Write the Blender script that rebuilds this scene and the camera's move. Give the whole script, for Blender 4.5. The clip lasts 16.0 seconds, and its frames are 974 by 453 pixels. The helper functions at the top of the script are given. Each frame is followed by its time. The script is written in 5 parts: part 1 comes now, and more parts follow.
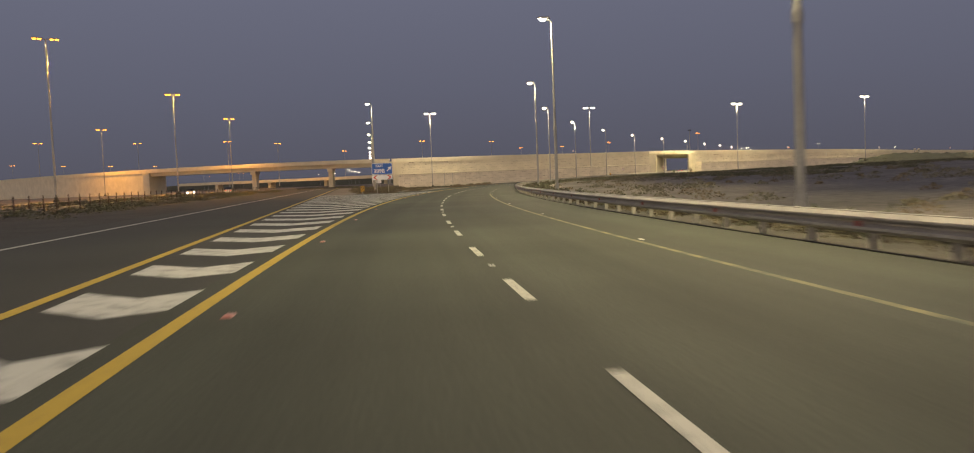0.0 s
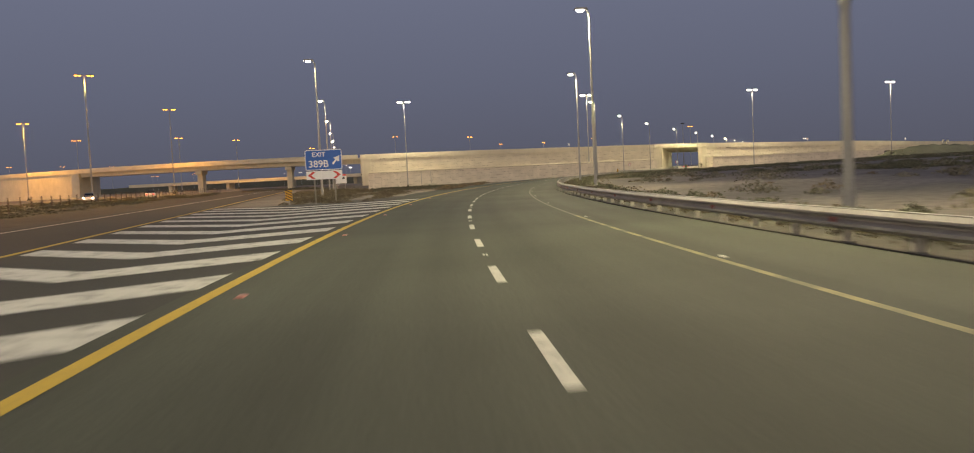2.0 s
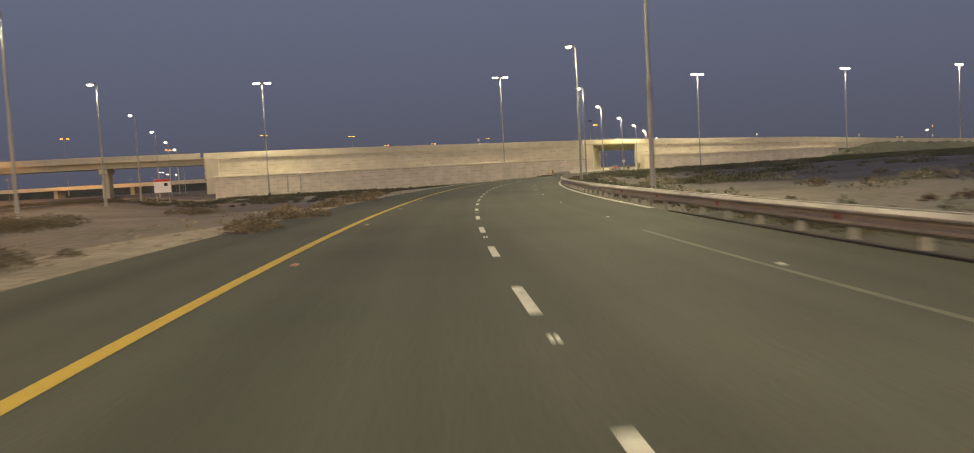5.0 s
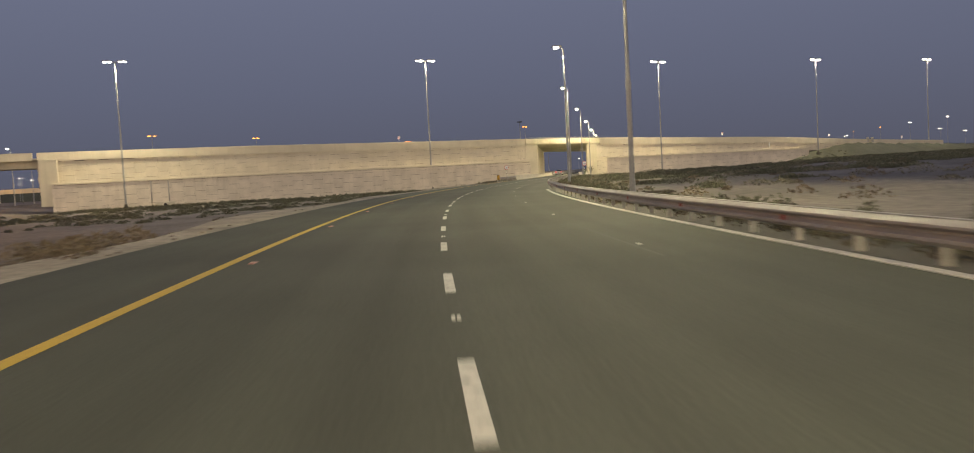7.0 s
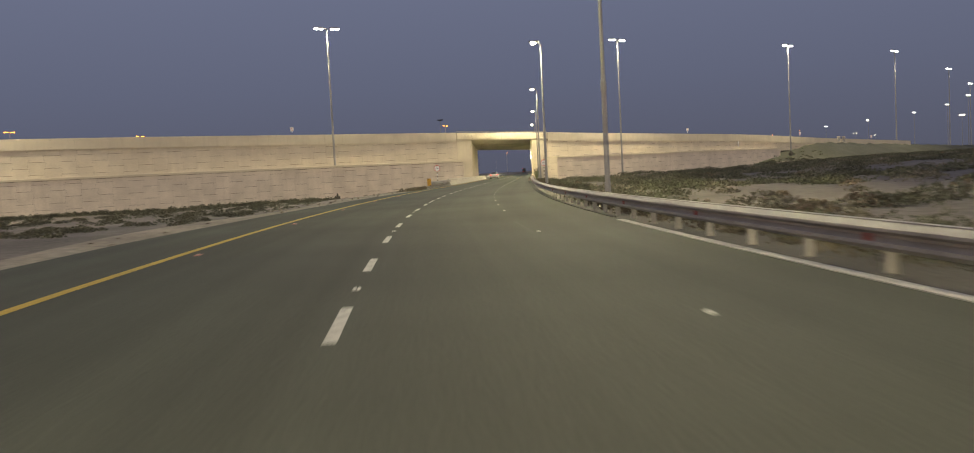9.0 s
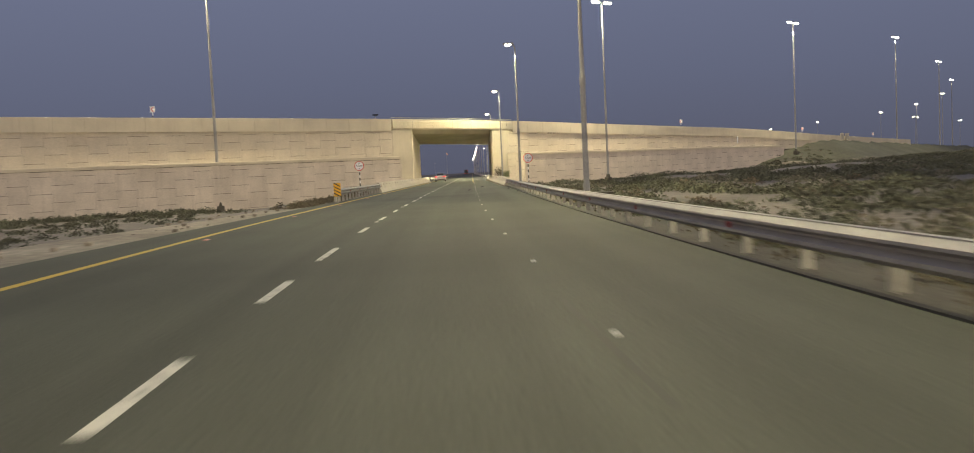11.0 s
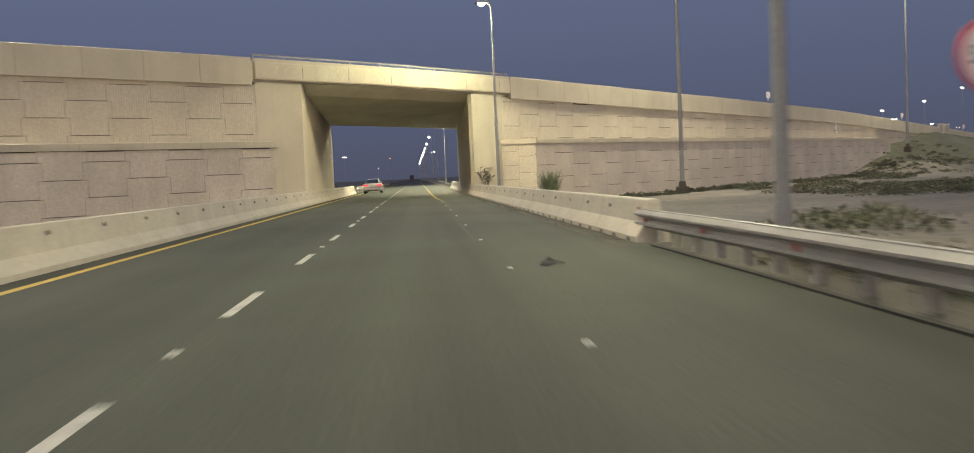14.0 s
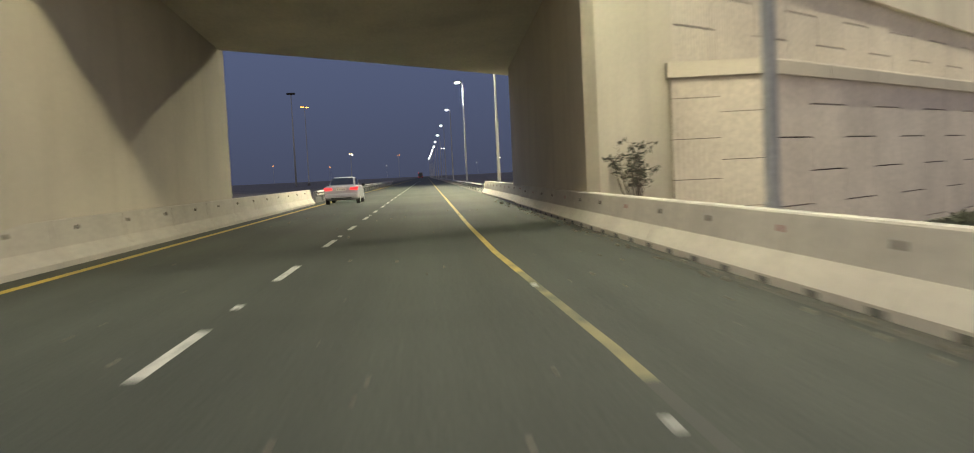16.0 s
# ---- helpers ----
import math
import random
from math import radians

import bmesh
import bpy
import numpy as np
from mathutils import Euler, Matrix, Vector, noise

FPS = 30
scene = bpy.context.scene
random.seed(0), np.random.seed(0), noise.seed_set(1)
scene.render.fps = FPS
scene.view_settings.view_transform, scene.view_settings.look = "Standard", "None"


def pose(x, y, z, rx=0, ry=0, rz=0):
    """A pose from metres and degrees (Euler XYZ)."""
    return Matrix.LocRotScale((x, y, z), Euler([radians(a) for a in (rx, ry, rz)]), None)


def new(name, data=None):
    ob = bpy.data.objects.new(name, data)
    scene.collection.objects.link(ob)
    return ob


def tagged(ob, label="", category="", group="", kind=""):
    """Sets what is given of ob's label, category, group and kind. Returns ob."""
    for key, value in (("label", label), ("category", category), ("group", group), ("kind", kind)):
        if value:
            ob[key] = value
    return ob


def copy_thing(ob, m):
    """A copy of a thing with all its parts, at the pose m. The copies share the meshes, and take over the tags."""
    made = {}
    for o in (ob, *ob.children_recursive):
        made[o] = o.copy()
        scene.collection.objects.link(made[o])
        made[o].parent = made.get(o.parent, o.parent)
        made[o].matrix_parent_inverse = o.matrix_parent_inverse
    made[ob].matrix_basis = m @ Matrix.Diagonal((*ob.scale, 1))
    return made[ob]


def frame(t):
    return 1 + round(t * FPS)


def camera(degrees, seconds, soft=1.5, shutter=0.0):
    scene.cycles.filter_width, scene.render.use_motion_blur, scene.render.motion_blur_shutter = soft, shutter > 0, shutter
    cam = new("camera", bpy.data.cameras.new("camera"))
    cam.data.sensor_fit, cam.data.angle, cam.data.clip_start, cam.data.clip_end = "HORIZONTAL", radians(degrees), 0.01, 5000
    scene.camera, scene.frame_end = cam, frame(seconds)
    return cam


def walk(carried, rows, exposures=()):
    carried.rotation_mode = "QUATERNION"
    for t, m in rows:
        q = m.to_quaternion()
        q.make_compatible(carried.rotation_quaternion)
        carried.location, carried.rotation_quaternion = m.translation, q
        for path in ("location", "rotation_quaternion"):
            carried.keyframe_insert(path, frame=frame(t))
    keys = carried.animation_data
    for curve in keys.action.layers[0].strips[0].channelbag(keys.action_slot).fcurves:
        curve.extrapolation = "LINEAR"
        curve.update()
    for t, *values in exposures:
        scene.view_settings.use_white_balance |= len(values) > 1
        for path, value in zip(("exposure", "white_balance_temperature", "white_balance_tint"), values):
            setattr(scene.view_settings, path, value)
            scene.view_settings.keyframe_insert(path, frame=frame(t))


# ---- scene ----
cam = camera(58.50, 16.0, soft=1.0, shutter=0.4)
# seconds, x, y, z, yaw, pitch, roll
PATH = [
    (0.0, 64.930, -315.900, 1.300, 23.361, -3.237, 2.310),
    (0.5, 59.998, -306.837, 1.300, 23.086, -3.281, 2.323),
    (1.0, 54.930, -297.117, 1.305, 22.812, -3.297, 2.489),
    (1.5, 50.294, -288.232, 1.297, 22.334, -3.360, 2.588),
    (2.0, 45.659, -279.006, 1.307, 21.633, -3.420, 2.757),
    (2.5, 41.004, -269.602, 1.309, 20.638, -3.392, 2.876),
    (3.0, 36.675, -260.211, 1.309, 19.480, -3.388, 2.884),
    (3.5, 32.503, -250.621, 1.328, 18.085, -3.405, 3.000),
    (4.0, 28.884, -241.431, 1.295, 16.690, -3.478, 3.015),
    (4.5, 25.379, -232.032, 1.276, 15.327, -3.526, 3.033),
    (5.0, 22.106, -222.284, 1.275, 14.010, -3.534, 3.055),
    (5.5, 19.070, -212.296, 1.285, 12.712, -3.516, 3.075),
    (6.0, 16.277, -202.173, 1.296, 11.407, -3.488, 3.089),
    (6.5, 13.731, -192.023, 1.299, 10.066, -3.464, 3.092),
    (7.0, 11.310, -181.894, 1.294, 8.699, -3.449, 3.088),
    (7.5, 9.126, -171.713, 1.298, 7.331, -3.471, 3.059),
    (8.0, 7.192, -161.669, 1.296, 5.894, -3.492, 3.027),
    (8.5, 5.518, -151.583, 1.311, 4.498, -3.475, 2.950),
    (9.0, 4.104, -141.747, 1.299, 3.107, -3.509, 2.990),
    (9.5, 2.881, -131.904, 1.288, 1.839, -3.542, 2.982),
    (10.0, 1.989, -122.040, 1.278, 0.779, -3.570, 2.907),
    (10.5, 1.356, -112.147, 1.273, -0.132, -3.589, 2.813),
    (11.0, 0.909, -102.215, 1.276, -0.952, -3.596, 2.747),
    (11.5, 0.574, -92.235, 1.290, -1.741, -3.586, 2.754),
    (12.0, 0.271, -82.229, 1.310, -2.534, -3.568, 2.814),
    (12.5, 0.000, -72.059, 1.303, -3.268, -3.517, 2.839),
    (13.0, -0.085, -61.612, 1.290, -3.865, -3.381, 2.759),
    (13.5, -0.152, -51.343, 1.292, -4.346, -3.341, 2.601),
    (14.0, -0.141, -41.213, 1.307, -4.587, -3.384, 2.705),
    (14.5, -0.068, -30.947, 1.293, -4.524, -3.448, 2.657),
    (15.0, -0.000, -20.732, 1.292, -4.354, -3.464, 2.517),
    (15.5, -0.053, -10.767, 1.273, -4.131, -3.499, 2.433),
    (16.0, -0.080, -0.150, 1.300, -3.980, -3.510, 2.720),
]
walk(cam, [(t, pose(x, y, z, 90 + p, r, w)) for t, x, y, z, w, p, r in PATH],
     exposures=[(0.0, 0.29, 9500, 9), (0.5, 0.19, 9500, 9), (1.0, 0.31, 9450, 9), (1.5, 0.49, 9400, 9), (2.0, 0.41, 8850, 7), (2.5, 0.33, 8850, 7), (3.0, 0.47, 8800, 7), (4.0, 0.37, 8750, 7), (6.5, 0.23, 8600, 7), (7.0, 0.41, 8500, 7), (7.5, 0.49, 8450, 7), (8.0, 0.29, 8350, 7), (8.5, 0.23, 8300, 7), (9.0, 0.41, 8250, 7), (11.5, 0.47, 8050, 7), (12.0, 0.47, 7900, 7), (12.5, 0.33, 7800, 7), (13.0, 0.39, 7600, 7), (13.5, 0.28, 7500, 7), (14.0, 0.23, 7300, 7), (14.5, 0.11, 7200, 7), (15.0, -0.09, 7000, 7), (15.5, -0.09, 6850, 7), (16.0, 0.03, 6750, 7)])

# ---------- world ----------
AFTERGLOW = (0.77, 0.67, 0.58)
world = bpy.data.worlds.new("dusk_sky")
scene.world = world
world.use_nodes = True
wn = world.node_tree.nodes
wl = world.node_tree.links
wn.clear()
w_out = wn.new("ShaderNodeOutputWorld")
w_bg = wn.new("ShaderNodeBackground")
w_co = wn.new("ShaderNodeTexCoord")
w_sep = wn.new("ShaderNodeSeparateXYZ")
w_ramp = wn.new("ShaderNodeValToRGB")
w_ramp.color_ramp.elements[0].position = 0.0
w_ramp.color_ramp.elements[0].color = (0.055, 0.065, 0.113, 1)
w_ramp.color_ramp.elements[1].position = 0.30
w_ramp.color_ramp.elements[1].color = (0.096, 0.122, 0.228, 1)
_e = w_ramp.color_ramp.elements.new(0.10)
_e.color = (0.069, 0.086, 0.158, 1)
_e = w_ramp.color_ramp.elements.new(1.0)
_e.color = (0.106, 0.137, 0.265, 1)
wl.new(w_co.outputs["Generated"], w_sep.inputs[0])
wl.new(w_sep.outputs["Z"], w_ramp.inputs[0])
# the afterglow of the sunset, low in the sky opposite to the way of travel
w_side = wn.new("ShaderNodeMapRange")
w_side.interpolation_type = "SMOOTHSTEP"
w_side.inputs["From Min"].default_value, w_side.inputs["From Max"].default_value = 0.25, -0.95
wl.new(w_sep.outputs["Y"], w_side.inputs[0])
w_low = wn.new("ShaderNodeMapRange")
w_low.interpolation_type = "SMOOTHSTEP"
w_low.inputs["From Min"].default_value, w_low.inputs["From Max"].default_value = 0.95, 0.0
wl.new(w_sep.outputs["Z"], w_low.inputs[0])
w_both = wn.new("ShaderNodeMath")
w_both.operation = "MULTIPLY"
wl.new(w_side.outputs[0], w_both.inputs[0])
wl.new(w_low.outputs[0], w_both.inputs[1])
w_glow = wn.new("ShaderNodeVectorMath")
w_glow.operation = "SCALE"
w_glow.inputs[0].default_value = AFTERGLOW
wl.new(w_both.outputs[0], w_glow.inputs["Scale"])
w_sum = wn.new("ShaderNodeVectorMath")
w_sum.operation = "ADD"
wl.new(w_ramp.outputs[0], w_sum.inputs[0])
wl.new(w_glow.outputs[0], w_sum.inputs[1])
wl.new(w_sum.outputs[0], w_bg.inputs["Color"])
w_bg.inputs["Strength"].default_value = 1.15
wl.new(w_bg.outputs[0], w_out.inputs["Surface"])

WHITE_LIGHT = (1.0, 0.955, 0.69)
MAST_LIGHT = (1.0, 0.965, 0.78)
SODIUM = (1.0, 0.50, 0.12)
ROAD_LAMP_WATTS = 8000.0
MAST_WATTS = 11500.0
SODIUM_WATTS = 65000.0


# ---------- materials ----------
def mat_new(name):
    m = bpy.data.materials.new(name)
    m.use_nodes = True
    return m, m.node_tree.nodes, m.node_tree.links, m.node_tree.nodes["Principled BSDF"]


def surface(name, col, rough=0.8, metal=0.0, big=0.25, small=0.2, big_scale=0.3, small_scale=12.0, bump=0.2, bump_scale=40.0,
            per_piece=0.0, streaks=0.0, stain=(0.1, 0.09, 0.07), flutes=0.0, tracks=0.0):
    """A surface with stains at a large scale, grain at a small one and fine relief, in metres."""
    m, n, l, b = mat_new(name)
    geo = n.new("ShaderNodeNewGeometry")
    n1 = n.new("ShaderNodeTexNoise")
    n1.inputs["Scale"].default_value = big_scale
    n1.inputs["Detail"].default_value = 5
    n2 = n.new("ShaderNodeTexNoise")
    n2.inputs["Scale"].default_value = small_scale
    n2.inputs["Detail"].default_value = 4
    for t in (n1, n2):
        l.new(geo.outputs["Position"], t.inputs["Vector"])
    r1 = n.new("ShaderNodeMapRange")
    r1.inputs["From Min"].default_value, r1.inputs["From Max"].default_value = 0.3, 0.7
    r1.inputs["To Min"].default_value, r1.inputs["To Max"].default_value = 1 - big, 1 + big
    r2 = n.new("ShaderNodeMapRange")
    r2.inputs["From Min"].default_value, r2.inputs["From Max"].default_value = 0.3, 0.7
    r2.inputs["To Min"].default_value, r2.inputs["To Max"].default_value = 1 - small, 1 + small
    l.new(n1.outputs[0], r1.inputs[0])
    l.new(n2.outputs[0], r2.inputs[0])
    mul = n.new("ShaderNodeMath")
    mul.operation = "MULTIPLY"
    l.new(r1.outputs[0], mul.inputs[0])
    l.new(r2.outputs[0], mul.inputs[1])
    last = mul.outputs[0]
    if per_piece:
        oi = n.new("ShaderNodeObjectInfo")
        r3 = n.new("ShaderNodeMapRange")
        r3.inputs["To Min"].default_value, r3.inputs["To Max"].default_value = 1 - per_piece, 1 + per_piece
        l.new(oi.outputs["Random"], r3.inputs[0])
        m3 = n.new("ShaderNodeMath")
        m3.operation = "MULTIPLY"
        l.new(last, m3.inputs[0])
        l.new(r3.outputs[0], m3.inputs[1])
        last = m3.outputs[0]
    vm = n.new("ShaderNodeVectorMath")
    vm.operation = "SCALE"
    vm.inputs[0].default_value = col
    l.new(last, vm.inputs["Scale"])
    colour = vm.outputs[0]
    if streaks:
        mp = n.new("ShaderNodeMapping")
        mp.inputs["Scale"].default_value = (1.6, 1.6, 0.12)
        l.new(geo.outputs["Position"], mp.inputs["Vector"])
        n3 = n.new("ShaderNodeTexNoise")
        n3.inputs["Scale"].default_value = 1.0
        n3.inputs["Detail"].default_value = 6
        l.new(mp.outputs[0], n3.inputs["Vector"])
        r4 = n.new("ShaderNodeMapRange")
        r4.inputs["From Min"].default_value, r4.inputs["From Max"].default_value = 0.52, 0.75
        r4.inputs["To Min"].default_value, r4.inputs["To Max"].default_value = 0.0, streaks
        l.new(n3.outputs[0], r4.inputs[0])
        mx = n.new("ShaderNodeMix")
        mx.data_type = "RGBA"
        l.new(r4.outputs[0], mx.inputs["Factor"])
        l.new(colour, mx.inputs["A"])
        mx.inputs["B"].default_value = (*stain, 1)
        colour = mx.outputs["Result"]
    if tracks:
        # wear drawn out along the way, over the lanes
        uv = n.new("ShaderNodeUVMap")
        mp = n.new("ShaderNodeMapping")
        mp.inputs["Scale"].default_value = (0.85, 0.012, 1.0)
        l.new(uv.outputs[0], mp.inputs["Vector"])
        n5 = n.new("ShaderNodeTexNoise")
        n5.inputs["Scale"].default_value = 1.0
        n5.inputs["Detail"].default_value = 4
        l.new(mp.outputs[0], n5.inputs["Vector"])
        r5 = n.new("ShaderNodeMapRange")
        r5.inputs["From Min"].default_value, r5.inputs["From Max"].default_value = 0.32, 0.68
        r5.inputs["To Min"].default_value, r5.inputs["To Max"].default_value = 1 - tracks, 1 + tracks
        l.new(n5.outputs[0], r5.inputs[0])
        v5 = n.new("ShaderNodeVectorMath")
        v5.operation = "SCALE"
        l.new(colour, v5.inputs[0])
        l.new(r5.outputs[0], v5.inputs["Scale"])
        colour = v5.outputs[0]
    l.new(colour, b.inputs["Base Color"])
    b.inputs["Roughness"].default_value = rough
    b.inputs["Metallic"].default_value = metal
    if bump:
        n4 = n.new("ShaderNodeTexNoise")
        n4.inputs["Scale"].default_value = bump_scale
        n4.inputs["Detail"].default_value = 3
        l.new(geo.outputs["Position"], n4.inputs["Vector"])
        bp = n.new("ShaderNodeBump")
        bp.inputs["Strength"].default_value = bump
        bp.inputs["Distance"].default_value = 0.01
        l.new(n4.outputs[0], bp.inputs["Height"])
        l.new(bp.outputs[0], b.inputs["Normal"])
        if flutes:
            tc = n.new("ShaderNodeTexCoord")
            sx = n.new("ShaderNodeSeparateXYZ")
            l.new(tc.outputs["Object"], sx.inputs[0])
            sc = n.new("ShaderNodeMath")
            sc.operation = "MULTIPLY"
            sc.inputs[1].default_value = 2 * math.pi / 0.125
            l.new(sx.outputs["X"], sc.inputs[0])
            sn = n.new("ShaderNodeMath")
            sn.operation = "SINE"
            l.new(sc.outputs[0], sn.inputs[0])
            b2 = n.new("ShaderNodeBump")
            b2.inputs["Strength"].default_value = flutes
            b2.inputs["Distance"].default_value = 0.012
            l.new(sn.outputs[0], b2.inputs["Height"])
            l.new(bp.outputs[0], b2.inputs["Normal"])
            l.new(b2.outputs[0], b.inputs["Normal"])
    return m


def glow(name, col, strength):
    m, n, l, b = mat_new(name)
    b.inputs["Base Color"].default_value = (*col, 1)
    b.inputs["Emission Color"].default_value = (*col, 1)
    b.inputs["Emission Strength"].default_value = strength
    return m


def worn_paint(name, col, under, wear=0.5, scale=6.0, rough=0.7):
    """Road paint, rubbed through to the asphalt in patches."""
    m, n, l, b = mat_new(name)
    geo = n.new("ShaderNodeNewGeometry")
    n1 = n.new("ShaderNodeTexNoise")
    n1.inputs["Scale"].default_value = scale
    n1.inputs["Detail"].default_value = 8
    n1.inputs["Roughness"].default_value = 0.7
    l.new(geo.outputs["Position"], n1.inputs["Vector"])
    r = n.new("ShaderNodeMapRange")
    r.inputs["From Min"].default_value, r.inputs["From Max"].default_value = 1 - wear - 0.1, 1 - wear + 0.12
    l.new(n1.outputs[0], r.inputs[0])
    mx = n.new("ShaderNodeMix")
    mx.data_type = "RGBA"
    mx.inputs["A"].default_value = (*col, 1)
    mx.inputs["B"].default_value = (*under, 1)
    l.new(r.outputs[0], mx.inputs["Factor"])
    l.new(mx.outputs["Result"], b.inputs["Base Color"])
    b.inputs["Roughness"].default_value = rough
    return m


M = {}
M["asphalt"] = surface("asphalt", (0.056, 0.0605, 0.0475), 0.85, big=0.22, small=0.28, big_scale=0.14, small_scale=25, bump=0.15, bump_scale=110, tracks=0.20)
M["asphalt"].node_tree.nodes["Principled BSDF"].inputs["Specular IOR Level"].default_value = 0.3
M["asphalt_dark"] = surface("asphalt_dark", (0.034, 0.033, 0.027), 0.85, big=0.2, small=0.25, big_scale=0.15, small_scale=25, bump=0.12, bump_scale=110)
M["sand"] = surface("sand", (0.138, 0.121, 0.101), 0.95, big=0.35, small=0.3, big_scale=0.09, small_scale=2.2, bump=0.8, bump_scale=5, streaks=0.0)
M["pale_sand"] = surface("pale_sand", (0.235, 0.205, 0.16), 0.95, big=0.3, small=0.3, big_scale=0.25, small_scale=3.0, bump=0.8, bump_scale=6)
M["track_sand"] = surface("track_sand", (0.20, 0.175, 0.138), 0.95, big=0.3, small=0.25, big_scale=0.15, small_scale=2.4, bump=0.8, bump_scale=5)
M["bank"] = surface("bank_soil", (0.066, 0.066, 0.043), 0.95, big=0.25, small=0.3, big_scale=0.12, small_scale=2.0, bump=0.8, bump_scale=4)
M["gravel"] = surface("gravel", (0.078, 0.072, 0.058), 0.95, big=0.3, small=0.4, big_scale=0.4, small_scale=14, bump=1.0, bump_scale=25)
M["dark_gravel"] = surface("dark_gravel", (0.046, 0.041, 0.033), 0.95, big=0.3, small=0.4, big_scale=0.3, small_scale=9, bump=1.0, bump_scale=20)
M["concrete"] = surface("concrete", (0.56, 0.50, 0.39), 0.85, big=0.09, small=0.035, big_scale=0.35, small_scale=9, bump=0.05, bump_scale=30, streaks=0.16, stain=(0.28, 0.23, 0.17))
# paler than the plain concrete, to make up for missing bounced light
M["concrete_soffit"] = surface("concrete_soffit", (0.68, 0.625, 0.51), 0.85, big=0.12, small=0.08, big_scale=0.3, small_scale=9, bump=0.15, bump_scale=30, streaks=0.1, stain=(0.2, 0.17, 0.13))
M["panel"] = surface("wall_panel", (0.57, 0.505, 0.405), 0.88, big=0.10, small=0.10, big_scale=0.4, small_scale=8, bump=0.12, bump_scale=25, per_piece=0.03, streaks=0.12, stain=(0.30, 0.24, 0.18), flutes=0.4)
M["panel_low"] = surface("lower_wall_panel", (0.61, 0.535, 0.45), 0.88, big=0.12, small=0.10, big_scale=0.4, small_scale=8, bump=0.12, bump_scale=25, per_piece=0.03, streaks=0.18, stain=(0.24, 0.19, 0.15), flutes=0.25)
M["joint"] = surface("joint_backing", (0.055, 0.046, 0.036), 0.95, bump=0.0)
M["barrier"] = surface("barrier_concrete", (0.50, 0.455, 0.375), 0.85, big=0.10, small=0.10, big_scale=0.8, small_scale=10, bump=0.2, bump_scale=30, streaks=0.25, stain=(0.3, 0.25, 0.19))
M["steel"] = surface("galvanised_steel", (0.31, 0.295, 0.275), 0.6, 0.12, big=0.15, small=0.15, big_scale=1.5, small_scale=20, bump=0.1)
M["steel_dull"] = surface("dull_steel", (0.36, 0.345, 0.32), 0.6, 0.2, big=0.2, small=0.15, big_scale=2, small_scale=20, bump=0.1)
M["pole"] = surface("lamp_pole_steel", (0.32, 0.32, 0.31), 0.65, 0.2, big=0.12, small=0.1, big_scale=0.6, small_scale=14, bump=0.05)
M["white_line"] = worn_paint("white_road_paint", (0.52, 0.50, 0.45), (0.10, 0.10, 0.09), 0.42)
M["white_hatch"] = worn_paint("white_hatch_paint", (0.55, 0.54, 0.49), (0.10, 0.10, 0.09), 0.41, 2.5)
M["yellow_line"] = worn_paint("yellow_road_paint", (0.50, 0.33, 0.05), (0.12, 0.10, 0.05), 0.36)
M["yellow_old"] = worn_paint("worn_yellow_paint", (0.24, 0.20, 0.085), (0.050, 0.053, 0.042), 0.50, 1.2)
M["yellow_thin"] = worn_paint("worn_thin_yellow_paint", (0.50, 0.34, 0.07), (0.08, 0.08, 0.055), 0.46, 3.0)
M["yellow_faded"] = worn_paint("pale_old_paint", (0.105, 0.10, 0.07), (0.050, 0.053, 0.042), 0.46, 1.2)
M["yellow_ghost"] = worn_paint("nearly_gone_paint", (0.056, 0.055, 0.041), (0.050, 0.053, 0.042), 0.60, 0.4, 0.82)
M["sign_blue"] = surface("sign_blue", (0.018, 0.125, 0.47), 0.35, big=0.06, small=0.04, bump=0)
M["sign_white"] = surface("sign_white", (0.88, 0.88, 0.86), 0.35, big=0.05, small=0.04, bump=0)
M["sign_red"] = surface("sign_red", (0.62, 0.06, 0.05), 0.35, big=0.05, small=0.04, bump=0)
M["sign_yellow"] = surface("sign_yellow", (0.58, 0.31, 0.03), 0.4, big=0.06, small=0.05, bump=0)
M["black"] = surface("black_paint", (0.025, 0.025, 0.025), 0.5, bump=0)
M["rubber"] = surface("tyre_rubber", (0.02, 0.02, 0.02), 0.8, bump=0.2)
M["reflector"] = glow("red_reflector", (0.30, 0.05, 0.04), 0.0)
M["dark_brown"] = surface("rusty_hole", (0.070, 0.050, 0.038), 0.9, bump=0)
M["stud"] = surface("road_stud", (0.48, 0.46, 0.42), 0.4, bump=0)
M["stud_red"] = surface("red_road_stud", (0.45, 0.16, 0.13), 0.4, bump=0)
M["leaf"] = surface("scrub_leaf", (0.160, 0.148, 0.105), 0.8, big=0.35, small=0.4, big_scale=0.25, small_scale=3, bump=0)
M["leaf_shrub"] = surface("shrub_leaf", (0.105, 0.108, 0.068), 0.8, big=0.35, small=0.4, big_scale=0.3, small_scale=3, bump=0)
M["leaf_dry"] = surface("dry_scrub", (0.17, 0.135, 0.09), 0.9, big=0.3, small=0.4, big_scale=0.25, small_scale=3, bump=0)
M["leaf_green"] = surface("green_leaf", (0.080, 0.082, 0.050), 0.7, big=0.3, small=0.3, big_scale=0.6, small_scale=5, bump=0)
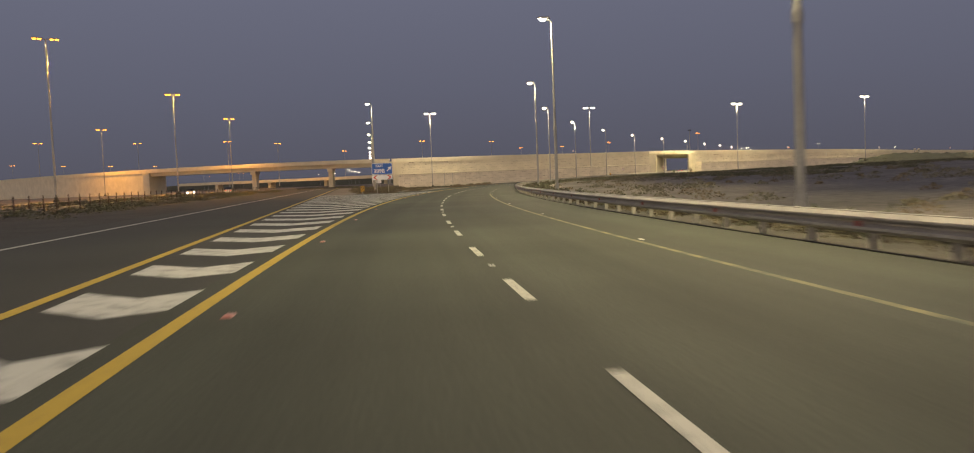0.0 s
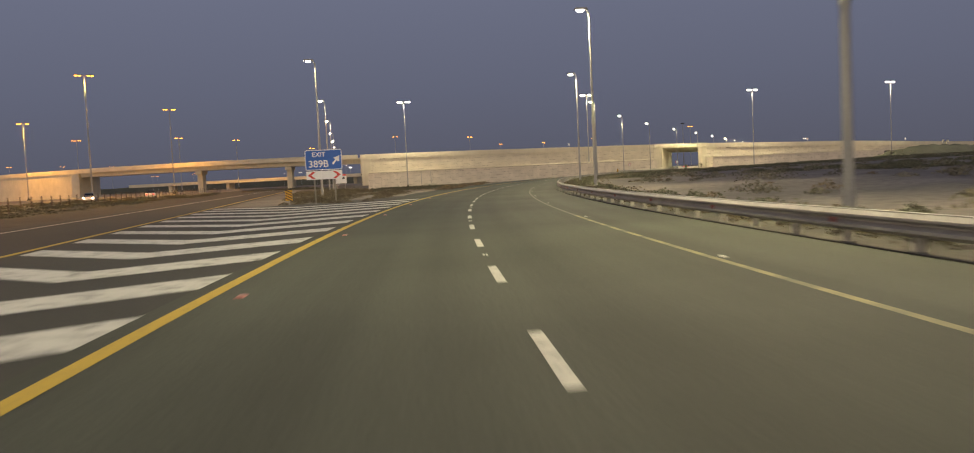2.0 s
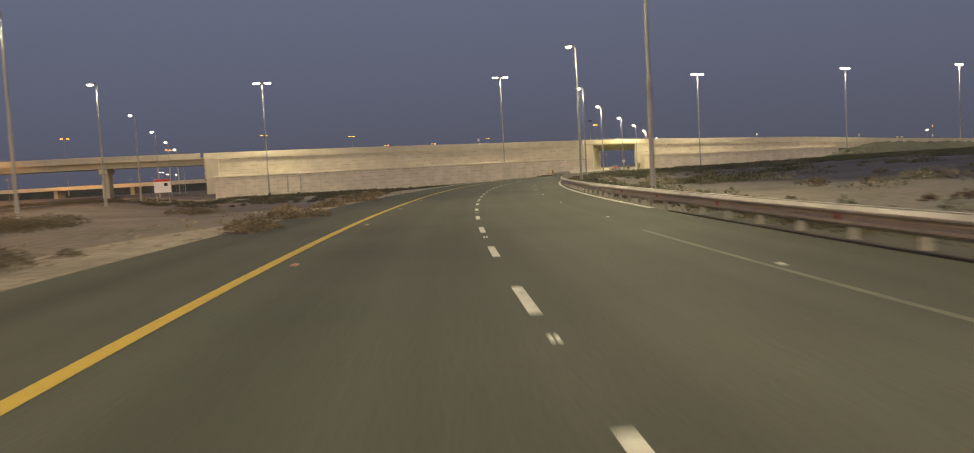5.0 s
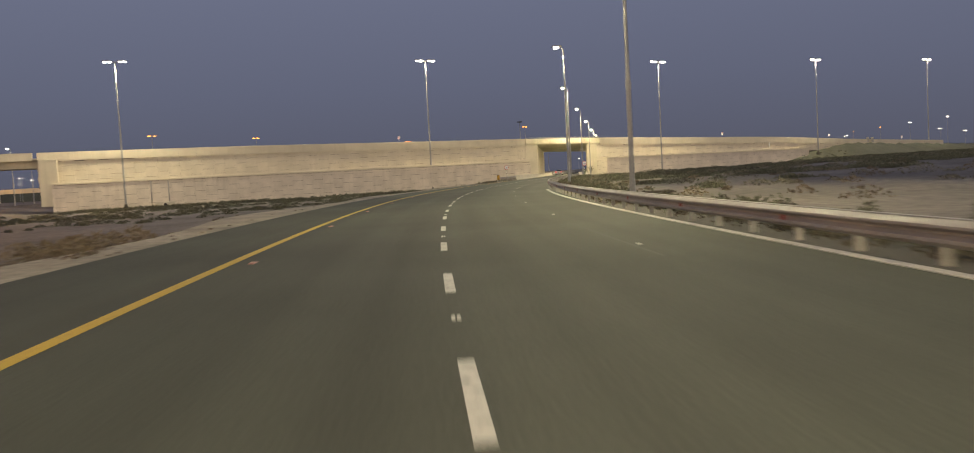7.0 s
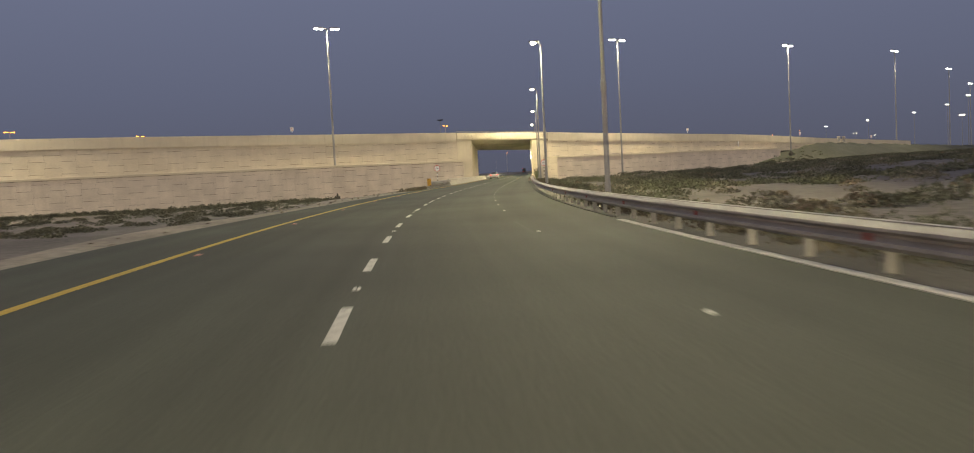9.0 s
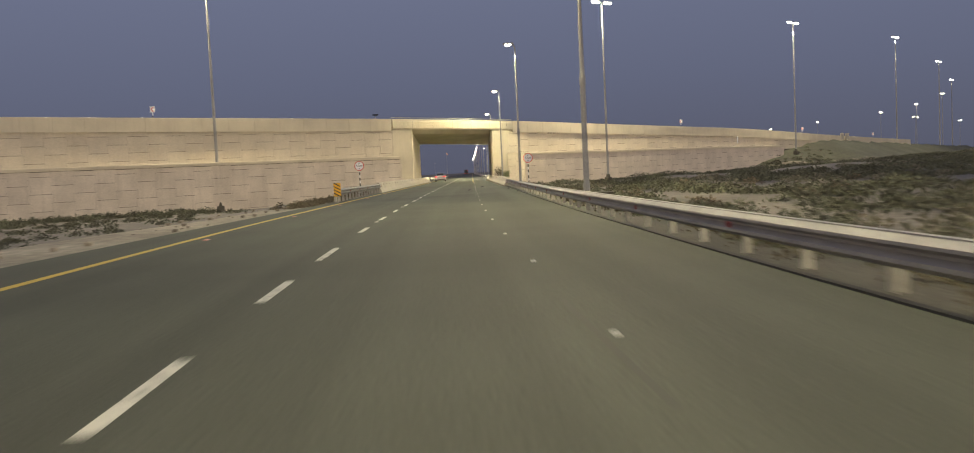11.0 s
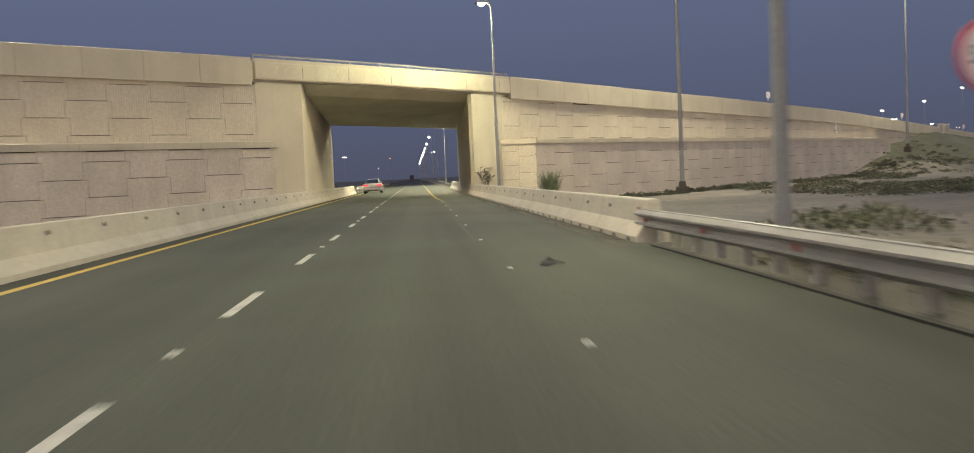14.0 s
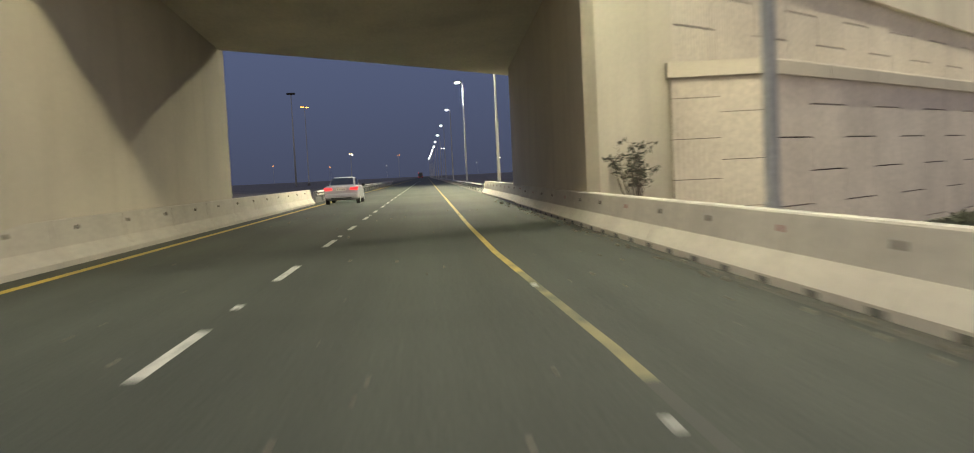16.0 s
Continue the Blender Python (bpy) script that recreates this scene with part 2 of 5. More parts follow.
M["leaf_brown"] = surface("brown_scrub_leaf", (0.125, 0.105, 0.070), 0.9, big=0.3, small=0.4, big_scale=0.4, small_scale=3, bump=0)
M["leaf_soft"] = surface("soft_leaf", (0.21, 0.235, 0.135), 0.75, big=0.2, small=0.3, big_scale=0.8, small_scale=6, bump=0)
M["twig"] = surface("twig", (0.13, 0.10, 0.075), 0.9, bump=0)
M["lamp_white"] = glow("white_lamp_glass", (1.0, 0.95, 0.82), 60.0)
M["lamp_orange"] = glow("sodium_lamp_glass", (1.0, 0.34, 0.05), 7.0)
M["lamp_far"] = glow("far_white_lamp_glass", (1.0, 0.93, 0.78), 30.0)
M["car_white"] = surface("white_car_paint", (0.40, 0.375, 0.375), 0.25, big=0.03, small=0.02, bump=0)
M["car_glass"] = surface("dark_car_glass", (0.015, 0.016, 0.018), 0.08, bump=0)
M["tail_on"] = glow("lit_tail_lamp", (0.85, 0.025, 0.03), 1.5)
M["chrome"] = surface("chrome", (0.7, 0.7, 0.7), 0.15, 1.0, bump=0)
M["plate"] = surface("number_plate_white", (0.75, 0.72, 0.62), 0.5, bump=0)
M["rim"] = surface("alloy_rim", (0.5, 0.5, 0.5), 0.3, 0.9, bump=0)


# ---------- mesh helpers ----------
class Build:
    """Vertices and faces gathered into one mesh."""

    def __init__(self):
        self.v, self.f = [], []

    def add(self, vs, fs):
        o = len(self.v)
        self.v += [tuple(p) for p in vs]
        self.f += [tuple(i + o for i in f) for f in fs]
        return self

    def box(self, c, s, rz=0.0, taper=1.0):
        """A box with its centre, its size, its turn about z in radians and how far its top narrows."""
        cs, sn = math.cos(rz), math.sin(rz)
        vs = []
        for z in (-0.5, 0.5):
            k = taper if z > 0 else 1.0
            for x, y in ((-0.5, -0.5), (0.5, -0.5), (0.5, 0.5), (-0.5, 0.5)):
                px, py = x * s[0] * k, y * s[1] * k
                vs.append((c[0] + px * cs - py * sn, c[1] + px * sn + py * cs, c[2] + z * s[2]))
        return self.add(vs, [(3, 2, 1, 0), (4, 5, 6, 7), (0, 1, 5, 4), (1, 2, 6, 5), (2, 3, 7, 6), (3, 0, 4, 7)])

    def tube(self, a, b, r0, r1, n=10, cap=True):
        a, b = Vector(a), Vector(b)
        w = (b - a).normalized()
        u = w.cross(Vector((0, 0, 1)) if abs(w.z) < 0.9 else Vector((1, 0, 0))).normalized()
        t = w.cross(u)
        vs = []
        for p, r in ((a, r0), (b, r1)):
            for i in range(n):
                q = 2 * math.pi * i / n
                vs.append(p + u * (r * math.cos(q)) + t * (r * math.sin(q)))
        fs = [(i, (i + 1) % n, n + (i + 1) % n, n + i) for i in range(n)]
        if cap:
            fs += [tuple(range(n - 1, -1, -1)), tuple(range(n, 2 * n))]
        return self.add(vs, fs)

    def sweep(self, pts, prof, close=True, caps=True):
        """A profile of (right of the line, up) swept along points of (x, y, z)."""
        n = len(prof)
        vs = []
        for i, p in enumerate(pts):
            a, b = pts[max(i - 1, 0)], pts[min(i + 1, len(pts) - 1)]
            d = Vector((b[0] - a[0], b[1] - a[1])).normalized()
            for off, up in prof:
                vs.append((p[0] + d.y * off, p[1] - d.x * off, p[2] + up))
        fs = []
        m = n if close else n - 1
        for i in range(len(pts) - 1):
            for j in range(m):
                k = (j + 1) % n
                fs.append((i * n + j, i * n + k, (i + 1) * n + k, (i + 1) * n + j))
        if close and caps:
            fs += [tuple(range(n)), tuple(range(len(vs) - 1, len(vs) - 1 - n, -1))]
        return self.add(vs, fs)

    def poly(self, pts):
        return self.add(pts, [tuple(range(len(pts)))])

    def mesh(self, name, mat, smooth=False):
        me = bpy.data.meshes.new(name)
        me.from_pydata(self.v, [], self.f)
        me.materials.append(mat)
        if smooth:
            me.shade_smooth()
        me.update()
        return me


def part(name, b, mat, parent=None, label="", smooth=False, bevel=0.0):
    ob = new(name, b.mesh(name, mat, smooth) if isinstance(b, Build) else b)
    if parent:
        ob.parent = parent
    if label:
        tagged(ob, label)
    if bevel:
        md = ob.modifiers.new("edge", "BEVEL")
        md.width, md.segments, md.limit_method = bevel, 2, "ANGLE"
    return ob


def thing(name, label, category, group="", kind="", at=(0, 0, 0), rz=0.0):
    ob = new(name)
    ob.location, ob.rotation_euler = at, (0, 0, rz)
    return tagged(ob, label, category, group, kind)


# ---------- the lines of the plan ----------
def smooth_line(pts, step):
    """Points at even steps along a smooth line through the given ones."""
    pts = [Vector(p) for p in pts]
    out = []
    for i in range(len(pts) - 1):
        a, b = pts[i], pts[i + 1]
        p0, p3 = pts[i - 1] if i else a * 2 - b, pts[i + 2] if i + 2 < len(pts) else b * 2 - a
        n = max(2, int((b - a).length / 0.5))
        for k in range(n):
            t = k / n
            out.append(0.5 * ((2 * a) + (b - p0) * t + (2 * p0 - 5 * a + 4 * b - p3) * t * t + (3 * a - p0 - 3 * b + p3) * t ** 3))
    out.append(pts[-1])
    even, left = [out[0]], step
    for i in range(1, len(out)):
        d = (out[i] - out[i - 1]).length
        at = 0.0
        while d - at >= left > 0:
            at += left
            even.append(out[i - 1].lerp(out[i], at / d))
            left = step
        left -= d - at
    return even


# the broken lane line's place across, every 10 m from y = -345 on
LANE_X = (84.88, 78.36, 72.10, 66.09, 60.34, 54.85, 49.61, 44.65, 39.95, 35.52, 31.38, 27.53, 23.96, 20.68, 17.67, 14.89, 12.33, 9.96, 7.78, 5.78, 3.98, 2.41, 1.10, 0.04, -0.75, -1.32, -1.70, -1.92, -2.03, -2.07, -2.14, -2.14)


def lane_x(y):
    """Where the broken lane line lies across, for a place y along."""
    if y >= -35:
        return -2.14
    u = max(0.0, (y + 345.0) / 10.0)
    i = min(int(u), len(LANE_X) - 2)
    t = u - i
    p0, p1, p2, p3 = (LANE_X[min(max(k, 0), len(LANE_X) - 1)] for k in (i - 1, i, i + 1, i + 2))
    if i == 0:
        p0 = 2 * p1 - p2
    return 0.5 * (2 * p1 + (p2 - p0) * t + (2 * p0 - 5 * p1 + 4 * p2 - p3) * t * t + (3 * p1 - p0 - 3 * p2 + p3) * t ** 3)


def lane_dir(y):
    d = Vector((lane_x(y + 0.5) - lane_x(y - 0.5), 1.0))
    return d.normalized()


def off_lane(y, o, z=0.0):
    d = lane_dir(y)
    return (lane_x(y) + d.y * o, y - d.x * o, z)


def lerp_table(y, table):
    return float(np.interp(y, [a for a, _ in table], [b for _, b in table]))


LEFT_YELLOW = ((-340, -3.5), (-180, -3.55), (-130, -4.0), (-75, -4.0), (-30, -3.72), (600, -3.72))
LEFT_EDGE = ((-340, -3.9), (-250, -3.9), (-232, -5.0), (-215, -6.9), (-120, -6.9), (-60, -4.9), (-30, -4.6), (60, -4.6), (100, -7), (900, -7))
RIGHT_EDGE = ((-340, 5.6), (-270, 5.45), (-225, 5.0), (-180, 5.2), (-150, 5.45), (-120, 5.6), (-85, 5.9), (-30, 5.9), (0, 5.6), (60, 5.6), (900, 5.8))


def along(y0, y1, step):
    n = max(1, int(round((y1 - y0) / step)))
    return [y0 + (y1 - y0) * i / n for i in range(n + 1)]


# the other slip road, which runs straight on to the left
SLIP_DIR = Vector((-0.532, 0.847))
SLIP_START = Vector((56.22, -309.26))
SLIP_SIDE = Vector((-0.847, -0.532))


def slip(s, o, z=0.0):
    """A place s metres on along the other slip road's near yellow line and o metres to its left."""
    p = SLIP_START + SLIP_DIR * s + SLIP_SIDE * o
    return (p.x, p.y, z)


# the overpass: its wall's face, with the height of the parapet's top
WALL_PLAN = ((-330, -15, 9.5), (-250, -46, 9.5), (-187, -60, 9.5), (-140, -60.5, 9.5), (-112, -50.5, 9.5), (-92, -40, 9.4), (-60, -23.5, 9.15), (-30, -5.0, 8.76),
             (-9.1, 9.5, 8.55), (6.7, 21.9, 8.30), (22, 35, 7.88), (37, 48.5, 7.5), (55, 66, 7.05), (80, 90, 5.8), (110, 121, 4.7), (160, 172, 3.0))
WALL = smooth_line(WALL_PLAN, 0.75)


def wall_span(x0, x1):
    return [p for p in WALL if x0 <= p.x <= x1]


def wall_to(x0, x1):
    """The wall's line from x0 on, ending exactly at x1."""
    out = [p for p in WALL if x0 <= p.x < x1 - 0.05]
    a, c = out[-1], WALL[WALL.index(out[-1]) + 1]
    return out + [a.lerp(c, (x1 - a.x) / (c.x - a.x))]


def wall_height_right(x, y):
    """Height of the overpass's bank at a place, to the right of where the wall ends."""
    best, h = 1e9, 0.0
    for p in WALL_FAR:
        d = math.hypot(p[0] - x, p[1] - y)
        if d < best:
            best, h = d, p[2]
    return best, h


WALL_FAR = [tuple(p) for p in WALL[::8]]


# ---------- ground ----------
def ground_height(x, y):
    """Flat along the roads, a gentle rise in the field on the right, and the overpass's bank where its wall has ended."""
    z = -0.05
    if y < 75 and x > 0 and y < 0.95 * x + 18:
        d = x - lane_x(y) - 6
        if d > 0:
            near = min(math.hypot(p[0] - x, p[1] - y) for p in WALL_FAR)
            low = min(1.0, max(0.0, (46.0 - near) / 26.0))
            low = low * low * (3 - 2 * low)
            z += (0.9 * min(1.0, max(0.0, (d - 12) / 60.0)) + 0.22 * noise.noise(Vector((x * 0.06, y * 0.06, 0))) * min(1, d / 10)) * (1 - low)
            z += 0.22 * noise.noise(Vector((x * 0.35, y * 0.35, 5))) * min(1, max(0, d - 3) / 8) * (1 - 0.6 * low)
            z -= 0.88 * low * min(1.0, max(0.0, (d - 1.8) / 5.0))
    if x > 28:
        near, top = 1e9, 0.0
        for p in WALL_FAR:
            if p[0] < 20:
                continue
            q = math.hypot(p[0] - x, p[1] - y)
            if q < near:
                near, top = q, p[2]
        grow = min(1.0, max(0.0, (x - 52) / 26.0))
        bank = (top - 0.9) * grow - max(0.0, near - 1.0) * 0.42
        z = max(z, min(bank + 0.25 * noise.noise(Vector((x * 0.15, y * 0.15, 3))), top - 0.75))
    d = x - lane_x(y)
    if d < -7.4 and -190 < y < 6:
        a = min(1.0, (-7.4 - d) / 9.0)
        off = -(Vector((x, y)) - SLIP_START).dot(SLIP_SIDE)
        z -= 1.6 * a * a * (3 - 2 * a) * min(1.0, (y + 190) / 60.0) * min(1.0, max(0.0, (off - 4.0) / 14.0))
    if x < -20 and y > -215:
        o = (Vector((x, y)) - SLIP_START).dot(SLIP_SIDE)
        away = max(-4.0 - o, o - 23.0, 0.0)
        z += 0.15 * noise.noise(Vector((x * 0.05, y * 0.05, 7))) * min(1.0, away / 8.0)
    return z


def axis(inner0, inner1, step, outer0, outer1):
    out = []
    a, s = inner0, step
    while a > outer0:
        s *= 1.35
        a -= s
        out.insert(0, a)
    a = inner0
    while a < inner1:
        out.append(a)
        a += step
    s = step
    while a < outer1:
        out.append(a)
        s *= 1.35
        a += s
    out.append(outer1)
    return out


def build_ground():
    xs, ys = axis(-70, 170, 2.4, -4500, 4500), axis(-345, 190, 2.4, -4500, 4500)
    b = Build()
    n = len(xs)
    b.v = [(x, y, ground_height(x, y) if abs(x) < 260 and -400 < y < 320 else -0.05) for y in ys for x in xs]
    b.f = [(j * n + i, j * n + i + 1, (j + 1) * n + i + 1, (j + 1) * n + i) for j in range(len(ys) - 1) for i in range(n - 1)]
    ob = part("ground", b, M["sand"], smooth=True)
    ob.data.materials.append(M["bank"])
    ob.data.materials.append(M["track_sand"])
    for f in ob.data.polygons:
        c = f.center
        if c.x > 46 and c.y > 20 and c.z > 0.1:
            f.material_index = 1
        elif 9 < c.x < 66 and c.y < 0.9 * c.x + 16:
            near = min(math.hypot(p[0] - c.x, p[1] - c.y) for p in WALL_FAR)
            if 3.5 < near < 13 + 5 * noise.noise(Vector((c.x * 0.08, c.y * 0.08, 17))):
                f.material_index = 2
    tagged(ob, "pale brown desert sand with low scrub", "ground", kind="structure")


build_ground()


def strip(name, ys, o0, o1, z, mat, label, category="road", thick=0.0):
    b = Build()
    left = [off_lane(y, o0(y), z) for y in ys]
    right = [off_lane(y, o1(y), z) for y in ys]
    n = len(ys)
    b.v = left + right
    b.f = [(i, n + i, n + i + 1, i + 1) for i in range(n - 1)]
    if thick:
        o = len(b.v)
        b.v += [(p[0], p[1], z - thick) for p in left] + [(p[0], p[1], z - thick) for p in right]
        b.f += [(i, i + 1, o + i + 1, o + i) for i in range(n - 1)] + [(n + i + 1, n + i, o + n + i, o + n + i + 1) for i in range(n - 1)]
    ob = part(name, b, mat)
    across = [o0(y) for y in ys] + [o1(y) for y in ys]
    run = list(ys) + list(ys)
    uv = ob.data.uv_layers.new(name="UVMap")
    for lp in ob.data.loops:
        k = lp.vertex_index % (2 * n)
        uv.data[lp.index].uv = (across[k], run[k])
    return tagged(ob, label, category, kind="structure") if label else ob


ROAD_Y = along(-344, -60, 2.0) + along(-58, 100, 4.0) + along(110, 1400, 30.0)
road = strip("road", ROAD_Y, lambda y: lerp_table(y, LEFT_EDGE), lambda y: lerp_table(y, RIGHT_EDGE), 0.0, M["asphalt"], "worn grey-green asphalt slip road curving to the underpass", "road", 0.12)

# the gore between the roads and the other slip road
b = Build()
gore_right = [off_lane(y, lerp_table(y, LEFT_EDGE) + 0.3, -0.006) for y in along(-340, -219, 3)]
gore_left = [slip(s, -0.4, -0.006) for s in np.linspace(-45, 82, len(gore_right))]
n = len(gore_right)
b.v = gore_left + gore_right
b.f = [(i, n + i, n + i + 1, i + 1) for i in range(n - 1)]
tagged(part("pavement", b, M["asphalt_dark"]), "dark asphalt gore between the two slip roads", "pavement", kind="structure")
b = Build()
ss = list(np.linspace(-60, 420, 60))
b.v = [slip(s, -0.6, -0.010) for s in ss] + [slip(s, 6.6, -0.010) for s in ss]
n = len(ss)
b.f = [(n + i, i, i + 1, n + i + 1) for i in range(n - 1)]
tagged(part("road", b, M["asphalt_dark"]), "dark asphalt slip road running straight under the far bridge", "road", kind="structure")
b = Build()
b.v = [slip(s, 6.6, -0.02) for s in ss] + [slip(s, 19.0, -0.02) for s in ss]
b.f = [(n + i, i, i + 1, n + i + 1) for i in range(n - 1)]
tagged(part("verge", b, M["dark_gravel"]), "dark gravel verge beside the slip road", "verge", kind="structure")
strip("verge", along(-216, -62, 2.0), lambda y: lerp_table(y, LEFT_EDGE) - 1.9 - 0.7 * math.sin(y * 0.21) - 0.5 * math.sin(y * 0.083 + 1), lambda y: lerp_table(y, LEFT_EDGE) + 0.12 + 0.1 * math.sin(y * 0.7), -0.015, M["pale_sand"],
      "pale sandy verge along the road's edge", "verge")
strip("verge", along(-340, -24, 2.0), lambda y: lerp_table(y, RIGHT_EDGE) - 0.2, lambda y: lerp_table(y, RIGHT_EDGE) + 2.3 + 0.4 * math.sin(y * 0.3) + 0.3 * math.sin(y * 0.11), -0.012, M["gravel"],
      "pale sandy verge under the guardrail", "verge")

# ---------- road markings ----------
strip("road_line", along(-340, 500, 3.0), lambda y: lerp_table(y, LEFT_YELLOW) - 0.10, lambda y: lerp_table(y, LEFT_YELLOW) + 0.09, 0.006, M["yellow_line"],
      "solid yellow edge line on the left of the road", "road marking")
strip("road_line", along(-340, -256, 3.0), lambda y: 3.0, lambda y: 3.11, 0.006, M["yellow_old"], "faded yellow edge line on the right of the road", "road marking")
strip("road_line", along(-256, -206, 3.0), lambda y: 3.01, lambda y: 3.10, 0.006, M["yellow_faded"], "pale, nearly grey old edge line on the right", "road marking")
for y0, y1 in ((-204, -188), (-170, -161), (-150, -139), (-124, -119), (-98, -94), (-57, -50), (-24, -17)):
    strip("road_line", along(y0, y1, 1.0), lambda y: 3.06, lambda y: 3.12, 0.006, M["yellow_ghost"], "short remnant of an almost worn away edge line", "road marking")
RIGHT_YELLOW = ((-2, 3.40), (6, 3.34), (14, 3.12), (22, 3.06), (600, 3.06))
strip("road_line", along(11, 500, 3.0), lambda y: lerp_table(y, RIGHT_YELLOW) - 0.055, lambda y: lerp_table(y, RIGHT_YELLOW) + 0.055, 0.006, M["yellow_thin"], "solid yellow edge line on the right of the road", "road marking")
for y0, y1, old in ((-2, 5, "yellow_ghost"), (5, 11, "yellow_old")):
    strip("road_line", along(y0, y1, 1.0), lambda y: lerp_table(y, RIGHT_YELLOW) - 0.05, lambda y: lerp_table(y, RIGHT_YELLOW) + 0.05, 0.006, M[old], "fading start of the right yellow edge line", "road marking")
strip("kerb", along(-198, -121, 2.0), lambda y: lerp_table(y, RIGHT_EDGE) - 0.16, lambda y: lerp_table(y, RIGHT_EDGE) + 0.02, 0.012, M["white_line"],
      "narrow white edge strip below the guardrail", "road marking", 0.05)
for y0, y1 in ((-340, -200), (-120, -27)):
    strip("kerb", along(y0, y1, 2.0), lambda y: lerp_table(y, RIGHT_EDGE) - 0.05, lambda y: lerp_table(y, RIGHT_EDGE) + 0.04, 0.025, M["asphalt_dark"], "low dark asphalt kerb lip at the road's edge", "kerb", 0.08)
for o in (0.0, 4.75):
    b2 = Build()
    b2.v = [slip(s, o - 0.10, 0.001) for s in ss] + [slip(s, o + 0.10, 0.001) for s in ss]
    b2.f = [(n + i, i, i + 1, n + i + 1) for i in range(n - 1)]
    tagged(part("road_line", b2, M["yellow_line"] if o == 0 else M["white_line"]), "solid yellow line beside the hatched gore" if o == 0 else "solid white edge line of the slip road",
           "road marking", kind="structure")


DASH_SHIFT = ((-290, 0.1), (-280, 0.3), (-253, -0.05), (-238, -0.15), (-234, -0.4), (-219, -0.45), (-190, 0.0), (-171, 0.2), (-155, 0.5), (-140, 0.6), (-110, 0.0), (-95, -0.1), (-87, -1.5), (-82, -0.55), (-77, -0.5), (-70, -0.6), (-58, 0.0), (-48, 0.1), (-36, 0.35), (-30, 0.3), (-15, 0.3), (-5, 0.1), (1, 0.2), (7, 0.55), (13, 0.85), (60, 0.9))


def lane_dashes():
    """Short white dashes some 5.4 m apart along the line, with a pair of studs in every other gap."""
    group = thing("lane_line", "broken white lane line of short worn dashes", "road marking", kind="structure")
    y, run, k = -345.0, 0.0, 0
    nxt = 2.11 + 5.37
    while y < 330:
        d = lane_dir(y)
        if run >= nxt:
            ym = y + lerp_table(y, DASH_SHIFT) - 0.15
            y0, y1 = ym - 0.95 * d.y, ym + 0.95 * d.y
            b = Build()
            b.v = [off_lane(y0, -0.060, 0.006), off_lane(y0, 0.060, 0.006), off_lane(y1, 0.060, 0.006), off_lane(y1, -0.060, 0.006)]
            b.f = [(0, 1, 2, 3)]
            part("dash", b, M["white_line"], group)
            if k % 2 == 0:
                a = math.atan2(-d.x, d.y)
                c = off_lane(y - 2.68 * d.y, 0.0, 0.012)
                st = Build().box((c[0] - 0.026, c[1], c[2]), (0.036, 0.20, 0.018), a, 0.7).box((c[0] + 0.026, c[1], c[2]), (0.036, 0.20, 0.018), a, 0.7)
                part("road_stud", st, M["stud"], group)
            k += 1
            nxt += 5.37 if nxt < 160 else 5.42
        y += 0.05 * d.y
        run += 0.05


lane_dashes()


def edge_studs():
    right = thing("stud_row", "row of pale road studs along the old right edge line", "road stud", kind="structure")
    y = -23.7 - 5.55 * 56
    while y < 12:
        d = lane_dir(y)
        c = off_lane(y, 3.22, 0.012)
        part("road_stud", Build().box(c, (0.075, 0.13, 0.016), math.atan2(-d.x, d.y), 0.7), M["stud"], right)
        y += 5.55 if y > -120 else 11.1
    left = thing("stud_row", "row of red road studs inside the left edge line", "road stud", kind="structure")
    y = -335.0
    while y < -30:
        d = lane_dir(y)
        c = off_lane(y, lerp_table(y, LEFT_YELLOW) + 0.42, 0.012)
        part("road_stud", Build().box(c, (0.11, 0.24, 0.02), math.atan2(-d.x, d.y), 0.7), M["stud_red"], left)
        y += 10.8 * d.y


edge_studs()


def gore_point(s, o):
    """A place s metres on along the gore and o metres to the right of its left line."""
    return Vector(slip(s, -o, 0.004))


def right_limit(s):
    """How far the gore's right line lies from its left one."""
    o = 1.0
    for _ in range(40):
        p = gore_point(s, o)
        lim = lane_x(p.y) + (lerp_table(p.y, LEFT_YELLOW) - 0.34) / lane_dir(p.y).y
        o += 0.6 * (lim - p.x)
    return o


def chevrons():
    """White hatching of the gore: arms that spread forwards from a point towards the traffic."""
    group = thing("gore_hatching", "white painted chevron hatching with tyre scuffs", "road marking", kind="structure")
    mid = ((-10, 1.0), (10, 1.45), (37.5, 2.54), (72, 5.1), (90, 6.4))
    for k in range(-2, 22):
        s = -0.85 + 3.83 * k
        o = lerp_table(s, mid)
        left = 0.34
        sl = s + 1.05 * (o - left)
        sr = s
        for _ in range(12):
            r = right_limit(sr)
            sr = s + 0.62 * (r - o)
        w = 1.6
        rf = right_limit(sr + w + 0.2)
        b = Build()
        b.v = [tuple(q) for q in (gore_point(s, o), gore_point(sr, r), gore_point(sr + w + 0.2, rf), gore_point(s + w, o), gore_point(sl + w, left), gore_point(sl, left))]
        b.f = [(0, 1, 2, 3), (0, 3, 4, 5)]
        part("stripe", b, M["white_hatch"], group)


chevrons()


